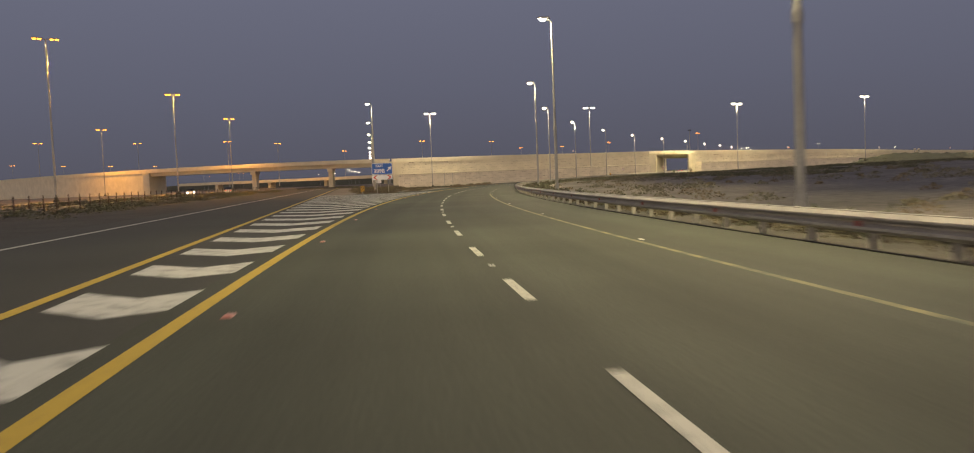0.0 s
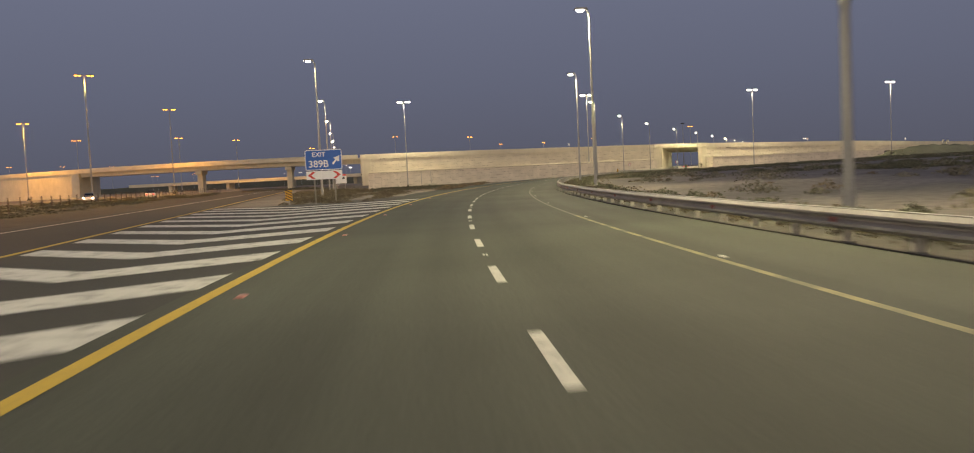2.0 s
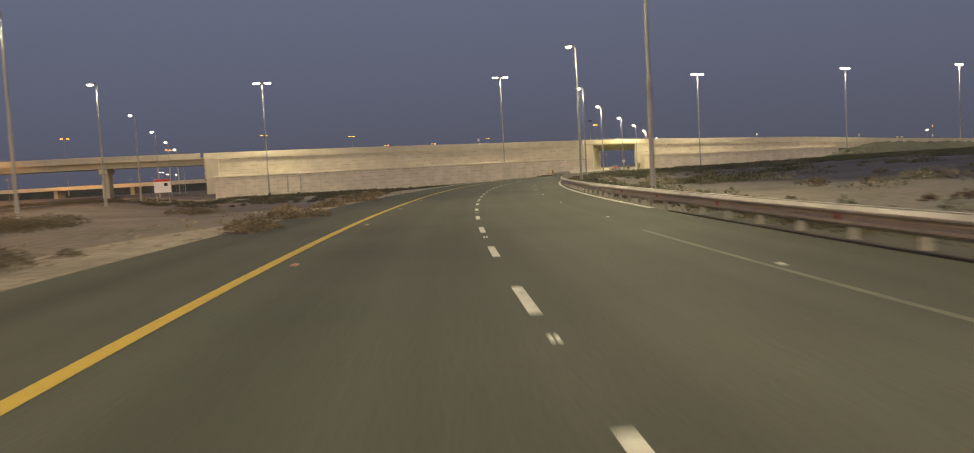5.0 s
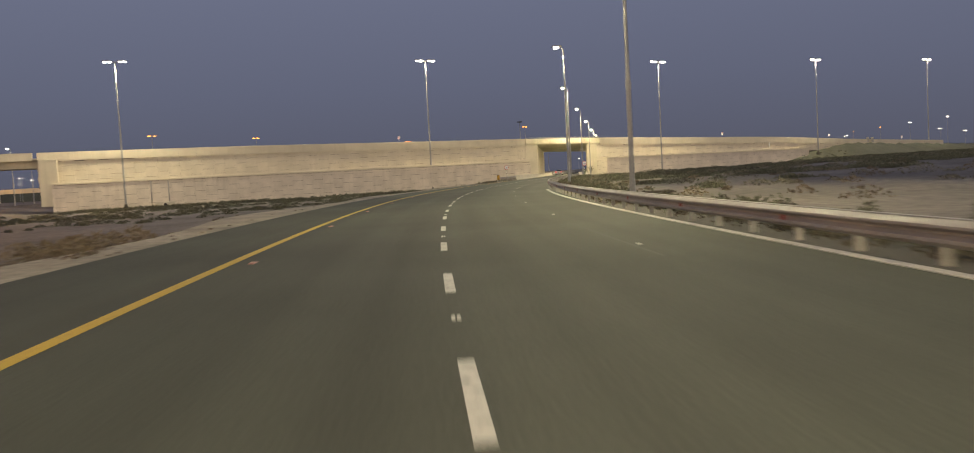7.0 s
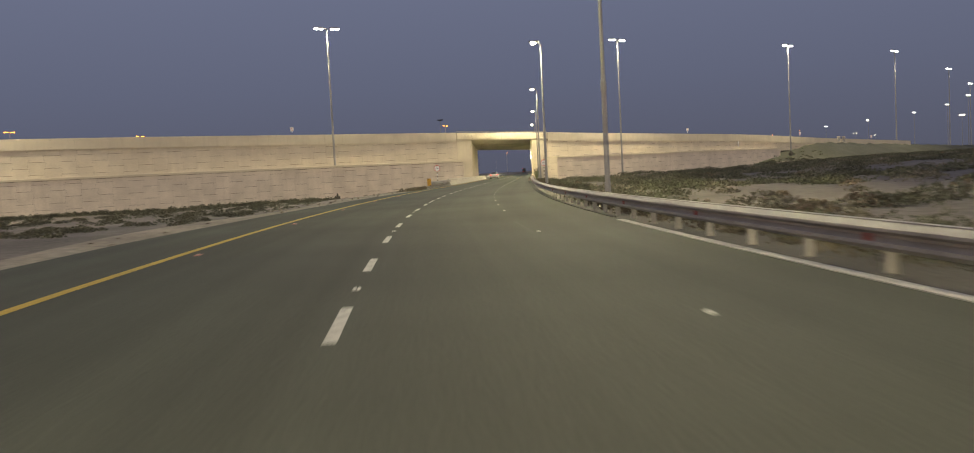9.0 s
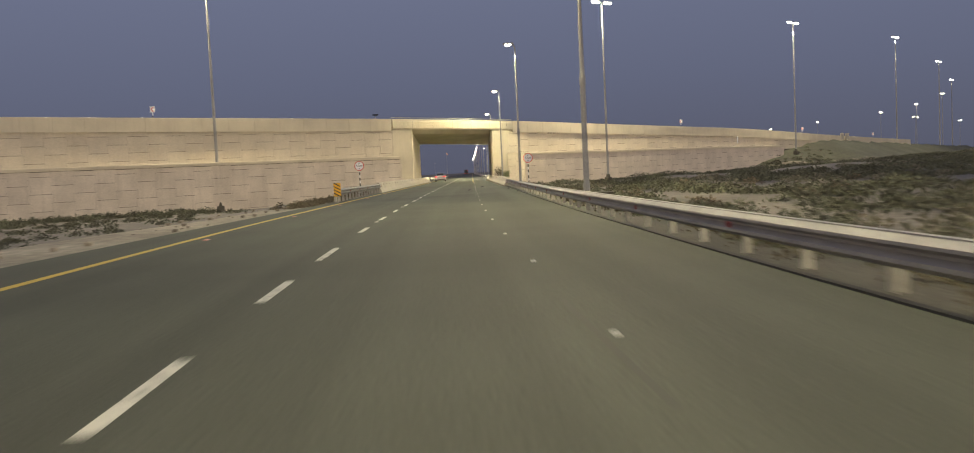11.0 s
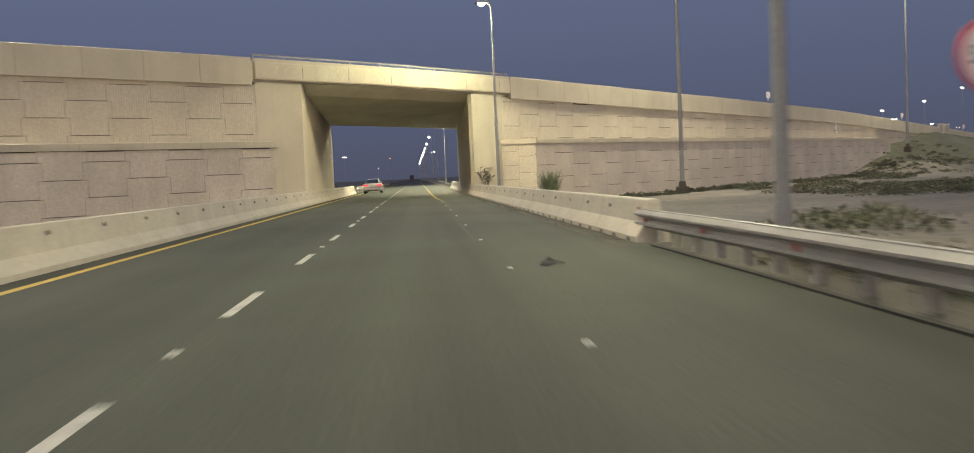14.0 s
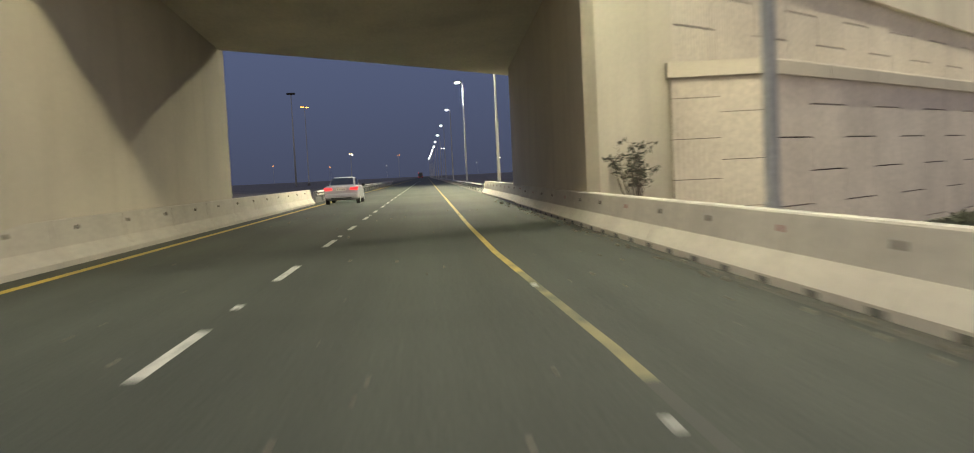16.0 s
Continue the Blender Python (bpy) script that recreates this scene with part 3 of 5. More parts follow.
# ---------- the overpass ----------
def line_at(pts, s):
    """The place and the heading s metres along a line of points."""
    run = 0.0
    for i in range(len(pts) - 1):
        d = (pts[i + 1] - pts[i]).length
        if run + d >= s or i == len(pts) - 2:
            t = (s - run) / d
            return pts[i].lerp(pts[i + 1], t), math.atan2(pts[i + 1].y - pts[i].y, pts[i + 1].x - pts[i].x)
        run += d


def line_length(pts):
    return sum((pts[i + 1] - pts[i]).length for i in range(len(pts) - 1))


def shift_line(pts, o):
    """The same line o metres nearer to the slip road."""
    out = []
    for i, p in enumerate(pts):
        a, c = pts[max(i - 1, 0)], pts[min(i + 1, len(pts) - 1)]
        d = Vector((c.x - a.x, c.y - a.y)).normalized()
        out.append(Vector((p.x + d.y * o, p.y - d.x * o, p.z)))
    return out


PANEL_W, PANEL_H = 2.0, 1.74
PANEL_MESHES = {}


def panel_mesh(lo, hi, mat, slit):
    """A T-shaped precast panel, cut off below lo and above hi of its height: its upper half is wider and keys into the panels beside it."""
    key = (round(lo, 2), round(hi, 2), mat.name, slit)
    if key not in PANEL_MESHES:
        jog, t, e, gap = 0.10, 0.10, 0.008, 0.017
        side = []
        for z0, z1, w in ((0.0, PANEL_H / 2, PANEL_W / 2 - jog), (PANEL_H / 2, PANEL_H, PANEL_W / 2 + jog)):
            z0, z1 = max(z0, lo), min(z1, hi)
            if z1 - z0 > 0.02:
                side += [(w, z0), (w, z1)]
        low, top = side[0][1], side[-1][1]

        def rim(inset):
            out = []
            for w, z in side:
                if z == low:
                    z += gap + inset
                elif z == top:
                    z -= gap + inset
                out.append((w - slit - inset, z - low))
            return out

        outer, inner = rim(0.0), rim(e)
        ring_a = [(w, z) for w, z in outer] + [(-w, z) for w, z in reversed(outer)]
        ring_b = [(w, z) for w, z in inner] + [(-w, z) for w, z in reversed(inner)]
        k = len(ring_a)
        b = Build()
        b.v = [(x, 0.0, z) for x, z in ring_a] + [(x, -t + e, z) for x, z in ring_a] + [(x, -t, z) for x, z in ring_b]
        b.f = [tuple(range(3 * k - 1, 2 * k - 1, -1))]
        for i in range(k):
            j = (i + 1) % k
            b.f += [(i, j, k + j, k + i), (k + i, k + j, 2 * k + j, 2 * k + i)]
        PANEL_MESHES[key] = b.mesh("panel", mat)
    return PANEL_MESHES[key]


def panelled_wall(name, label, pts, z0, drop, mat, from_end=False):
    """A wall of staggered precast panels from z0 up to drop below the height that the line carries."""
    base = thing(name, label, "retaining wall", kind="structure")
    back = Build()
    for i in range(len(pts) - 1):
        p, q = pts[i], pts[i + 1]
        o = len(back.v)
        back.v += [(p.x, p.y, z0 - 0.4), (q.x, q.y, z0 - 0.4), (q.x, q.y, q.z - drop), (p.x, p.y, p.z - drop)]
        back.f.append((o, o + 1, o + 2, o + 3))
    part("backing", back, M["joint"], base)
    length = line_length(pts)
    cols = max(1, round(length / PANEL_W))
    wide = length / cols
    for i in range(cols):
        p, a = line_at(pts, (i + 0.5) * wide)
        top = p.z - drop
        z = z0 - (PANEL_H / 2 if (cols - i if from_end else i) % 2 else 0.0)
        while z < top - 0.15:
            lo, hi = max(z, z0), min(z + PANEL_H, top)
            cut = round((hi - z) / 0.1) * 0.1
            if hi > z + PANEL_H - 0.05:
                cut = PANEL_H
            if cut - (lo - z) >= 0.2:
                ob = new("panel", panel_mesh(lo - z, cut, mat, 0.006 if from_end else 0.003))
                ob.parent = base
                ob.location, ob.rotation_euler, ob.scale = (p.x, p.y, lo), (0, 0, a), (wide / PANEL_W, 1, 1)
            z += PANEL_H
    # narrow closing strips where the panels' shoulders leave a gap at the ends
    for k in (0.11, length - 0.11):
        p, a = line_at(pts, k)
        d = Vector((math.sin(a), -math.cos(a))) * 0.045
        part("closer", Build().box((p.x + d.x, p.y + d.y, (z0 + p.z - drop) / 2), (0.22, 0.09, p.z - drop - z0), a), mat, base)
    return base


def parapet(label, pts, proud, tall):
    base = thing("parapet", label, "parapet", kind="structure")
    n = 4
    for i in range(0, len(pts) - 1, n):
        seg = pts[i:i + n + 1]
        if len(seg) < 2:
            continue
        # a narrow joint between the pieces
        seg = [seg[0].lerp(seg[1], 0.010)] + seg[1:-1] + [seg[-1].lerp(seg[-2], 0.010)]
        b = Build().sweep(seg, [(proud, -tall), (proud, -0.03), (proud - 0.03, 0.0), (proud - 0.32, 0.0), (proud - 0.35, -tall)])
        part("parapet_panel", b, M["concrete"], base)
    return base


LEFT_TIER, RIGHT_TIER = 1.4, 1.9
wl_pts, wr_pts = wall_to(-92, -9.12), wall_span(5.75, 86)
panelled_wall("wall_upper_left", "beige precast panel retaining wall with staggered joints", wl_pts, 3.36, 1.5, M["panel"], True)
panelled_wall("wall_upper_right", "beige precast panel retaining wall falling towards the bank", wr_pts, 3.04, 1.5, M["panel"])
tier_l = [Vector((p.x, p.y, 3.4)) for p in shift_line(wall_to(-90, -8.92), LEFT_TIER)]
tier_r = [Vector((p.x, p.y, 3.4)) for p in shift_line(wall_span(7.1, 62), RIGHT_TIER)]
panelled_wall("wall_lower_left", "lower tier of brownish precast wall panels under a capping", tier_l, -3.23, 0.0, M["panel_low"], True)
panelled_wall("wall_lower_right", "lower tier of brownish precast wall panels under a capping", tier_r, -1.64, 0.0, M["panel_low"])


def tier_cap(pts, deep, label):
    base = thing("capping", label, "capping", kind="structure")
    n = 4
    for i in range(0, len(pts) - 1, n):
        seg = pts[i:i + n + 1]
        if len(seg) < 2:
            continue
        seg = [seg[0].lerp(seg[1], 0.010)] + seg[1:-1] + [seg[-1].lerp(seg[-2], 0.010)]
        b = Build().sweep(seg, [(0.20, 0.0), (0.20, 0.34), (0.16, 0.37), (-deep, 0.40), (-deep, 0.0)])
        part("cap", b, M["concrete"], base)


tier_cap(tier_l, LEFT_TIER - 0.12, "pale concrete capping on the lower wall tier")
tier_cap(tier_r, RIGHT_TIER - 0.12, "pale concrete capping on the lower wall tier")


def tier_end(a, c, side, name, label, mat, joints):
    """The end face of a lower tier, of two columns of panels between two places, with its capping."""
    base = thing(name, label, "retaining wall", kind="structure")
    a, c = Vector(a), Vector(c)
    d = (c - a).normalized()
    ang = math.atan2(d.y, d.x)
    out = Vector((-d.y, d.x)) * side
    half = (a - c).length / 2
    for col in (0, 1):
        m = a.lerp(c, 0.25 + 0.5 * col) - out * 0.08
        for lo, hi in zip(joints[col], joints[col][1:]):
            part("panel", Build().box((m.x, m.y, (lo + hi) / 2), (half - 0.008, 0.16, hi - lo - 0.018), ang), mat, base)
    m = a.lerp(c, 0.5) - out * 0.2
    part("backing", Build().box((m.x, m.y, 1.1), (2 * half - 0.02, 0.2, 4.5), ang), M["joint"], base)
    m = a.lerp(c, 0.5) + out * -0.04
    part("cap", Build().box((m.x, m.y, 3.59), (2 * half + 0.2, 0.36, 0.375), ang), M["concrete"], base, "pale concrete capping")


e0 = shift_line(wall_to(-90, -8.92), LEFT_TIER)[-1]
tier_end((8.36, 20.68), (6.0, 20.95), 1, "wall_end_right", "pale end face of the lower wall tier", M["panel"], ((-1.2, 0.2, 1.36, 2.53, 3.4), (-1.2, -0.1, 0.9, 1.9, 2.9, 3.4)))
tier_end((e0.x + 0.06, e0.y - 0.08), (e0.x - 0.9, e0.y + 1.3), -1, "wall_end_left", "end face of the lower wall tier", M["panel"], ((-1.2, 0.09, 1.83, 3.4), (-1.2, 1.03, 2.77, 3.4)))

parapet("long pale concrete parapet along the overpass", wall_span(-92, -9.1), 0.30, 1.55)
parapet("long pale concrete parapet along the overpass", [Vector((6.7, 21.9, 8.30))] + wall_span(6.9, 118), 0.30, 1.55)
parapet("pale concrete parapet of the far bridge", wall_span(-330, -92), 0.18, 1.4)


def deck(label, pts, prof, mat, name="bridge_deck"):
    return tagged(part(name, Build().sweep(pts, prof), mat), label, "bridge", kind="structure")


# the bridge over the underpass: edge beam, sloping soffit, deck
span = wall_span(-9.6, 7.3)
ends = [Vector((-9.1, 9.5, 8.55))] + [p for p in span if -8.9 < p.x < 6.5] + [Vector((6.7, 21.9, 8.30))]
deck("concrete bridge deck with a sloping soffit over the road", wall_span(-24, 22), [(-0.10, -0.10), (-0.10, -1.28), (-0.5, -1.32), (-1.9, -1.75), (-15.2, -2.46), (-15.2, -1.6), (-0.5, -1.0), (-0.5, -0.10)], M["concrete_soffit"])
edge = thing("edge_beam", "pale concrete bridge edge beam with a steel rail", "bridge", kind="structure")
part("beam", Build().sweep(ends, [(0.26, -1.12), (0.26, -0.26), (0.22, -0.22), (0.22, -0.02), (0.19, 0.0), (-0.1, 0.0), (-0.1, -1.20), (0.20, -1.20)]), M["concrete"], edge)
part("rail", Build().sweep([Vector((p.x, p.y, p.z + 0.20)) for p in ends], [(0.04, -0.04), (0.04, 0.04), (-0.04, 0.04), (-0.04, -0.04)]), M["steel"], edge, "grey steel rail")
for i in range(0, len(ends), 3):
    part("rail_post", Build().tube((ends[i].x, ends[i].y, ends[i].z - 0.02), (ends[i].x, ends[i].y, ends[i].z + 0.2), 0.03, 0.03, 6), M["steel"], edge)


def abutment(label, corners, z, top=None):
    """A block on the given corners; top: its corners at the height z, where they differ."""
    b = Build()
    n = len(corners)
    b.v = [(x, y, -0.3) for x, y in corners] + [(x, y, z) for x, y in top or corners]
    b.f = [tuple(range(n - 1, -1, -1)), tuple(range(n, 2 * n))] + [(i, (i + 1) % n, n + (i + 1) % n, n + i) for i in range(n)]
    ob = part("abutment", b, M["concrete"])
    return tagged(ob, label, "bridge abutment", kind="structure")


abutment("plain pale concrete abutment beside the underpass", [(-9.05, 9.42), (-6.80, 11.30), (-6.70, 13.1), (-6.93, 31.0), (-18.0, 22.7)], 7.22,
         [(-9.05, 9.42), (-6.72, 11.40), (-6.70, 11.46), (-6.93, 31.0), (-18.0, 22.7)])
abutment("plain pale concrete abutment beside the underpass", [(3.65, 20.0), (3.9, 19.65), (6.15, 21.25), (16.0, 45.0), (3.65, 37.4)], 6.99)

# fill and carriageway behind the walls
for x0, x1 in ((-92, -9.4), (9.5, 150)):
    deck("overpass carriageway behind its parapet", wall_span(x0, x1), [(-0.15, -1.1), (-0.15, -1.5), (-12.5, -2.1), (-12.5, -1.7)], M["asphalt_dark"], "bridge_deck")
for x0, x1, mat in ((-330, -187, M["panel"]),):
    b = Build()
    pts = wall_span(x0, x1)
    for p in pts:
        b.v += [(p.x, p.y, -0.3), (p.x, p.y, p.z - 1.3)]
    b.f = [(2 * i, 2 * i + 2, 2 * i + 3, 2 * i + 1) for i in range(len(pts) - 1)]
    tagged(part("wall_far", b, mat), "long beige retaining wall of the far ramp", "retaining wall", kind="structure")
# back face of the overpass fill
b = Build()
pts = shift_line(wall_span(-92, -16), -12.4)
for p in pts:
    b.v += [(p.x, p.y, -0.3), (p.x, p.y, p.z - 2.0)]
b.f = [(2 * i + 2, 2 * i, 2 * i + 1, 2 * i + 3) for i in range(len(pts) - 1)]
tagged(part("wall_back", b, M["panel"]), "back wall of the overpass fill", "retaining wall", kind="structure")

# the far bridge on the left, on piers
far = wall_span(-190, -90)
deck("pale concrete girder bridge on piers", far, [(0.05, -1.0), (0.05, -1.25), (-0.9, -1.35), (-1.2, -2.7), (-9.5, -2.7), (-10.5, -1.35), (-10.5, -1.0)], M["concrete"])
for x, s in ((-112, 1.0), (-139, 1.0)):
    p, q = min(WALL, key=lambda w: abs(w.x - x)), 0
    pier = thing("bridge_pier", "broad concrete bridge pier with a flared head", "bridge pier", "piers of the far bridge", at=(p.x, p.y, 0), rz=0.45)
    part("column", Build().box((0.8, 5.0, 2.9), (1.6, 4.2, 6.0)), M["concrete"], pier, bevel=0.08)
    part("head", Build().box((0.8, 5.0, 6.2), (1.9, 7.8, 1.1)), M["concrete"], pier, bevel=0.08)
for x in (-188.5, -92.6):
    p = min(WALL, key=lambda w: abs(w.x - x))
    tagged(part("abutment", Build().box((p.x + (1.0 if x > -100 else -1.2), p.y + 5.0, 3.9), (3.0, 10.6, 8.4), 0.5 if x > -100 else 0.15), M["concrete"], bevel=0.05),
           "plain concrete abutment of the far bridge", "bridge abutment", kind="structure")
# a further bridge seen beneath it
tagged(part("bridge_deck", Build().sweep([Vector((-330, 110, 5.0)), Vector((-120, 100, 5.0)), Vector((-60, 120, 5.0))], [(0, 0), (0, -1.6), (-8, -1.6), (-8, 0)]), M["concrete"]),
       "distant concrete bridge beyond the near one", "bridge", kind="structure")
for k in range(6):
    tagged(part("bridge_pier", Build().box((-300 + 40 * k, 112 - 0.5 * k, 1.6), (2.0, 5.0, 3.7)), M["concrete"], bevel=0.1), "concrete pier of the distant bridge", "bridge pier", "distant piers")


# a low earth bank far behind the piers
b = Build()
for k in range(60):
    p = Vector((-450, 170, 0)).lerp(Vector((-118, 214, 0)), k / 59)
    h = 4.2 + 1.2 * noise.noise(Vector((k * 0.21, 3.0, 0.0)))
    b.v += [(p.x, p.y - 9, -0.2), (p.x, p.y - 1.5, h), (p.x, p.y + 1.5, h), (p.x, p.y + 9, -0.2)]
b.f = [(4 * k + j, 4 * k + 4 + j, 4 * k + 5 + j, 4 * k + 1 + j) for k in range(59) for j in range(3)] + [(0, 1, 2, 3), (239, 238, 237, 236)]
tagged(part("embankment", b, M["bank"]), "low dark earth embankment far beyond the bridge", "embankment", kind="structure")


# ---------- guardrails ----------
W_BEAM = [(-0.055, 0.340), (-0.020, 0.350), (0.044, 0.400), (0.044, 0.440), (-0.058, 0.484), (-0.058, 0.512), (0.044, 0.560), (0.044, 0.592), (-0.030, 0.656), (-0.060, 0.668),
          (-0.064, 0.658), (-0.036, 0.644), (0.032, 0.586), (0.032, 0.566), (-0.070, 0.518), (-0.070, 0.478), (0.032, 0.434), (0.032, 0.406), (-0.030, 0.362), (-0.060, 0.350)]


RAIL_DROP = ((-340, -0.115), (-300, -0.105), (-245, -0.165), (-225, -0.155), (-180, -0.115), (-150, -0.115), (-130, -0.075), (-60, -0.095))


def guardrail(label, ys, off, side, post_step):
    """A W-beam on posts along the road; side is +1 where its face looks left."""
    base = thing("guardrail", label, "guardrail", kind="structure")
    line = [Vector(off_lane(y, off(y), lerp_table(y, RAIL_DROP) if side > 0 else 0.06)) for y in ys]
    prof = [(-side * a, b) for a, b in W_BEAM]
    part("beam", Build().sweep(line, prof), M["steel"], base)
    part("top_rail", Build().sweep(line, [(side * 0.028, 0.652), (side * 0.080, 0.664), (side * 0.080, 0.674), (side * 0.028, 0.668)]), M["steel"], base, "bright upper lip of the rail")
    post = Build().box((0, 0, 0.28), (0.10, 0.012, 0.70)).box((-0.05, 0, 0.28), (0.012, 0.11, 0.70)).box((0.05, 0, 0.28), (0.012, 0.11, 0.70)).mesh("post", M["steel_dull"])
    block = Build().box((0, 0, 0.5), (0.10, 0.10, 0.26)).mesh("block", M["steel_dull"])
    refl = Build().box((0, 0, 0.48), (0.02, 0.12, 0.09)).mesh("reflector", M["reflector"])
    length = line_length(line)
    s, k = 0.5, 0
    while s < length:
        p, a = line_at(line, s)
        d = Vector((math.cos(a), math.sin(a), 0))
        r = Vector((d.y, -d.x, 0)) * side
        for me, o in ((post, 0.22), (block, 0.11)):
            ob = part(me.name.split(".")[0], me, None, base)
            ob.location, ob.rotation_euler = (p.x + r.x * o, p.y + r.y * o, p.z), (0, 0, a - math.pi / 2)
        if k % 3 == 0:
            ob = part("reflector", refl, None, base)
            ob.location, ob.rotation_euler = (p.x - r.x * 0.03, p.y - r.y * 0.03, p.z), (0, 0, a - math.pi / 2)
        s += post_step if s < length - 9.0 or side < 0 else post_step / 2
        k += 1
    return base


guardrail("long galvanised steel guardrail with red reflectors", along(-341, -25.7, 1.5), lambda y: lerp_table(y, RIGHT_EDGE) + 0.08, 1, 2.0)
guardrail("short galvanised steel guardrail before the barrier", along(-54.5, -31.5, 1.5), lambda y: -4.42, -1, 1.5)
guardrail("steel guardrail beyond the underpass", along(52, 170, 4.0), lambda y: -4.45, -1, 4.0)
guardrail("steel guardrail beyond the underpass", along(58, 240, 4.0), lambda y: 5.75, 1, 4.0)


# ---------- the fence beyond the other slip road ----------
def wire_fence():
    base = thing("fence", "low wire fence on thin dark posts beyond the slip road", "fence")
    post = Build().box((0, 0, 0.64), (0.07, 0.07, 1.4)).mesh("post", M["dark_brown"])
    spots = [Vector(slip(3.0 * k - 20, 19.7, -0.05)) for k in range(96)]
    for p in spots:
        part("post", post, None, base).location = p
    for z in (0.35, 0.75, 1.15):
        part("wire", Build().sweep([p + Vector((0, 0, z)) for p in (spots[0], spots[-1])], [(0.008, -0.008), (0.008, 0.008), (-0.008, 0.008), (-0.008, -0.008)]), M["steel_dull"], base)


wire_fence()


# ---------- concrete barriers ----------
def jersey(label, ys, x, side, tall):
    """A concrete safety barrier in cast lengths; side is +1 where it stands on the right."""
    base = thing("barrier", label, "concrete barrier", kind="structure")
    prof = [(0.0, -0.05), (0.0, 0.10), (side * 0.17, 0.34), (side * 0.24, tall - 0.02), (side * 0.26, tall), (side * 0.42, tall), (side * 0.44, tall - 0.02), (side * 0.50, 0.34), (side * 0.62, 0.10), (side * 0.62, -0.05)]
    n = 2
    for i in range(0, len(ys) - 1, n):
        y0, y1 = ys[i] + 0.008, ys[min(i + n, len(ys) - 1)] - 0.008
        pts = [Vector((x(y), y, 0)) for y in np.linspace(y0, y1, 3)]
        part("barrier_length", Build().sweep(pts, prof), M["barrier"], base)
    # solid black blocks: the dark inside the slots is put into their colour
    slot = Build().box((0, 0, 0.04), (0.03, 0.22, 0.07)).mesh("drain_slot", M["black"])
    refl = Build().box((0, 0, 0), (0.03, 0.10, 0.07)).mesh("reflector", M["reflector"])
    # solid brown blocks, coloured for the shade inside the holes
    hole = Build().box((0, 0, 0), (0.045, 0.11, 0.075), 0, 0.8).mesh("lifting_hole", M["dark_brown"])
    y = ys[0] + 0.6
    k = 0
    while y < ys[-1] - 0.3:
        if side > 0:
            ob = part("drain_slot", slot, None, base)
            ob.location = (x(y) + side * 0.012, y, 0)
        y += 1.15
    y = ys[0] + 0.6
    while y < ys[-1] - 0.3:
        lit = side > 0 and k % 3 == 0
        ob = part("reflector" if lit else "lifting_hole", refl if lit else hole, None, base)
        ob.location, ob.rotation_euler = (x(y) + side * 0.215, y, tall - 0.18), (0, side * 0.139, 0)
        y += 2.8 if side < 0 else 2.3
        k += 1


def right_barrier(y):
    return lerp_table(y, ((-24, 3.62), (-10, 3.55), (5, 3.45), (20, 3.32), (60, 3.32)))


jersey("pale concrete safety barrier with red reflectors", along(-26.3, 33.5, 1.8), right_barrier, 1, 0.75)
jersey("pale concrete safety barrier set a little aside from the next", along(34.0, 56, 1.8), lambda y: right_barrier(y) + 0.10, 1, 0.80)
jersey("pale concrete safety barrier with dark lifting holes", along(-31.5, 50, 1.8), lambda y: -6.48, -1, 0.84)
strip("verge", along(-27, 50, 2.0), lambda y: 5.35, lambda y: 5.95, 0.004, M["gravel"], "dust and grit along the barrier's foot", "verge")


# ---------- street lamps ----------
def road_lamp():
    """A tapered steel pole with one short arm towards -x and a flat luminaire, its foot at the origin."""
    base = thing("street_lamp", "tall grey steel street lamp with one lit white head", "street lamp", "street lamps along the road")
    part("pole", Build().tube((0, 0, 4.4), (0, 0, 11.5), 0.085, 0.052, 12, False), M["pole"], base, smooth=True)
    part("pole", Build().tube((0, 0, 0), (0, 0, 4.4), 0.108, 0.100, 12, False), M["pole"], base, "stouter lower length of the pole", smooth=True)
    part("collar", Build().tube((0, 0, 4.3), (0, 0, 4.55), 0.118, 0.118, 12).tube((0, 0, 4.55), (0, 0, 4.85), 0.110, 0.087, 12), M["pole"], base)
    part("foot", Build().box((0, 0, 0.03), (0.42, 0.42, 0.06)).tube((0, 0, 0.05), (0, 0, 0.7), 0.125, 0.125, 12), M["pole"], base)
    part("arm", Build().tube((0.02, 0, 11.4), (-0.2, 0, 11.68), 0.05, 0.04, 8), M["pole"], base)
    part("head", Build().box((-0.52, 0, 11.77), (0.95, 0.36, 0.14), 0, 0.75), M["pole"], base, bevel=0.03)
    part("lens", Build().box((-0.58, 0, 11.64), (0.46, 0.28, -0.14), 0, 0.7), M["lamp_white"], base, "glowing white lens")
    return base


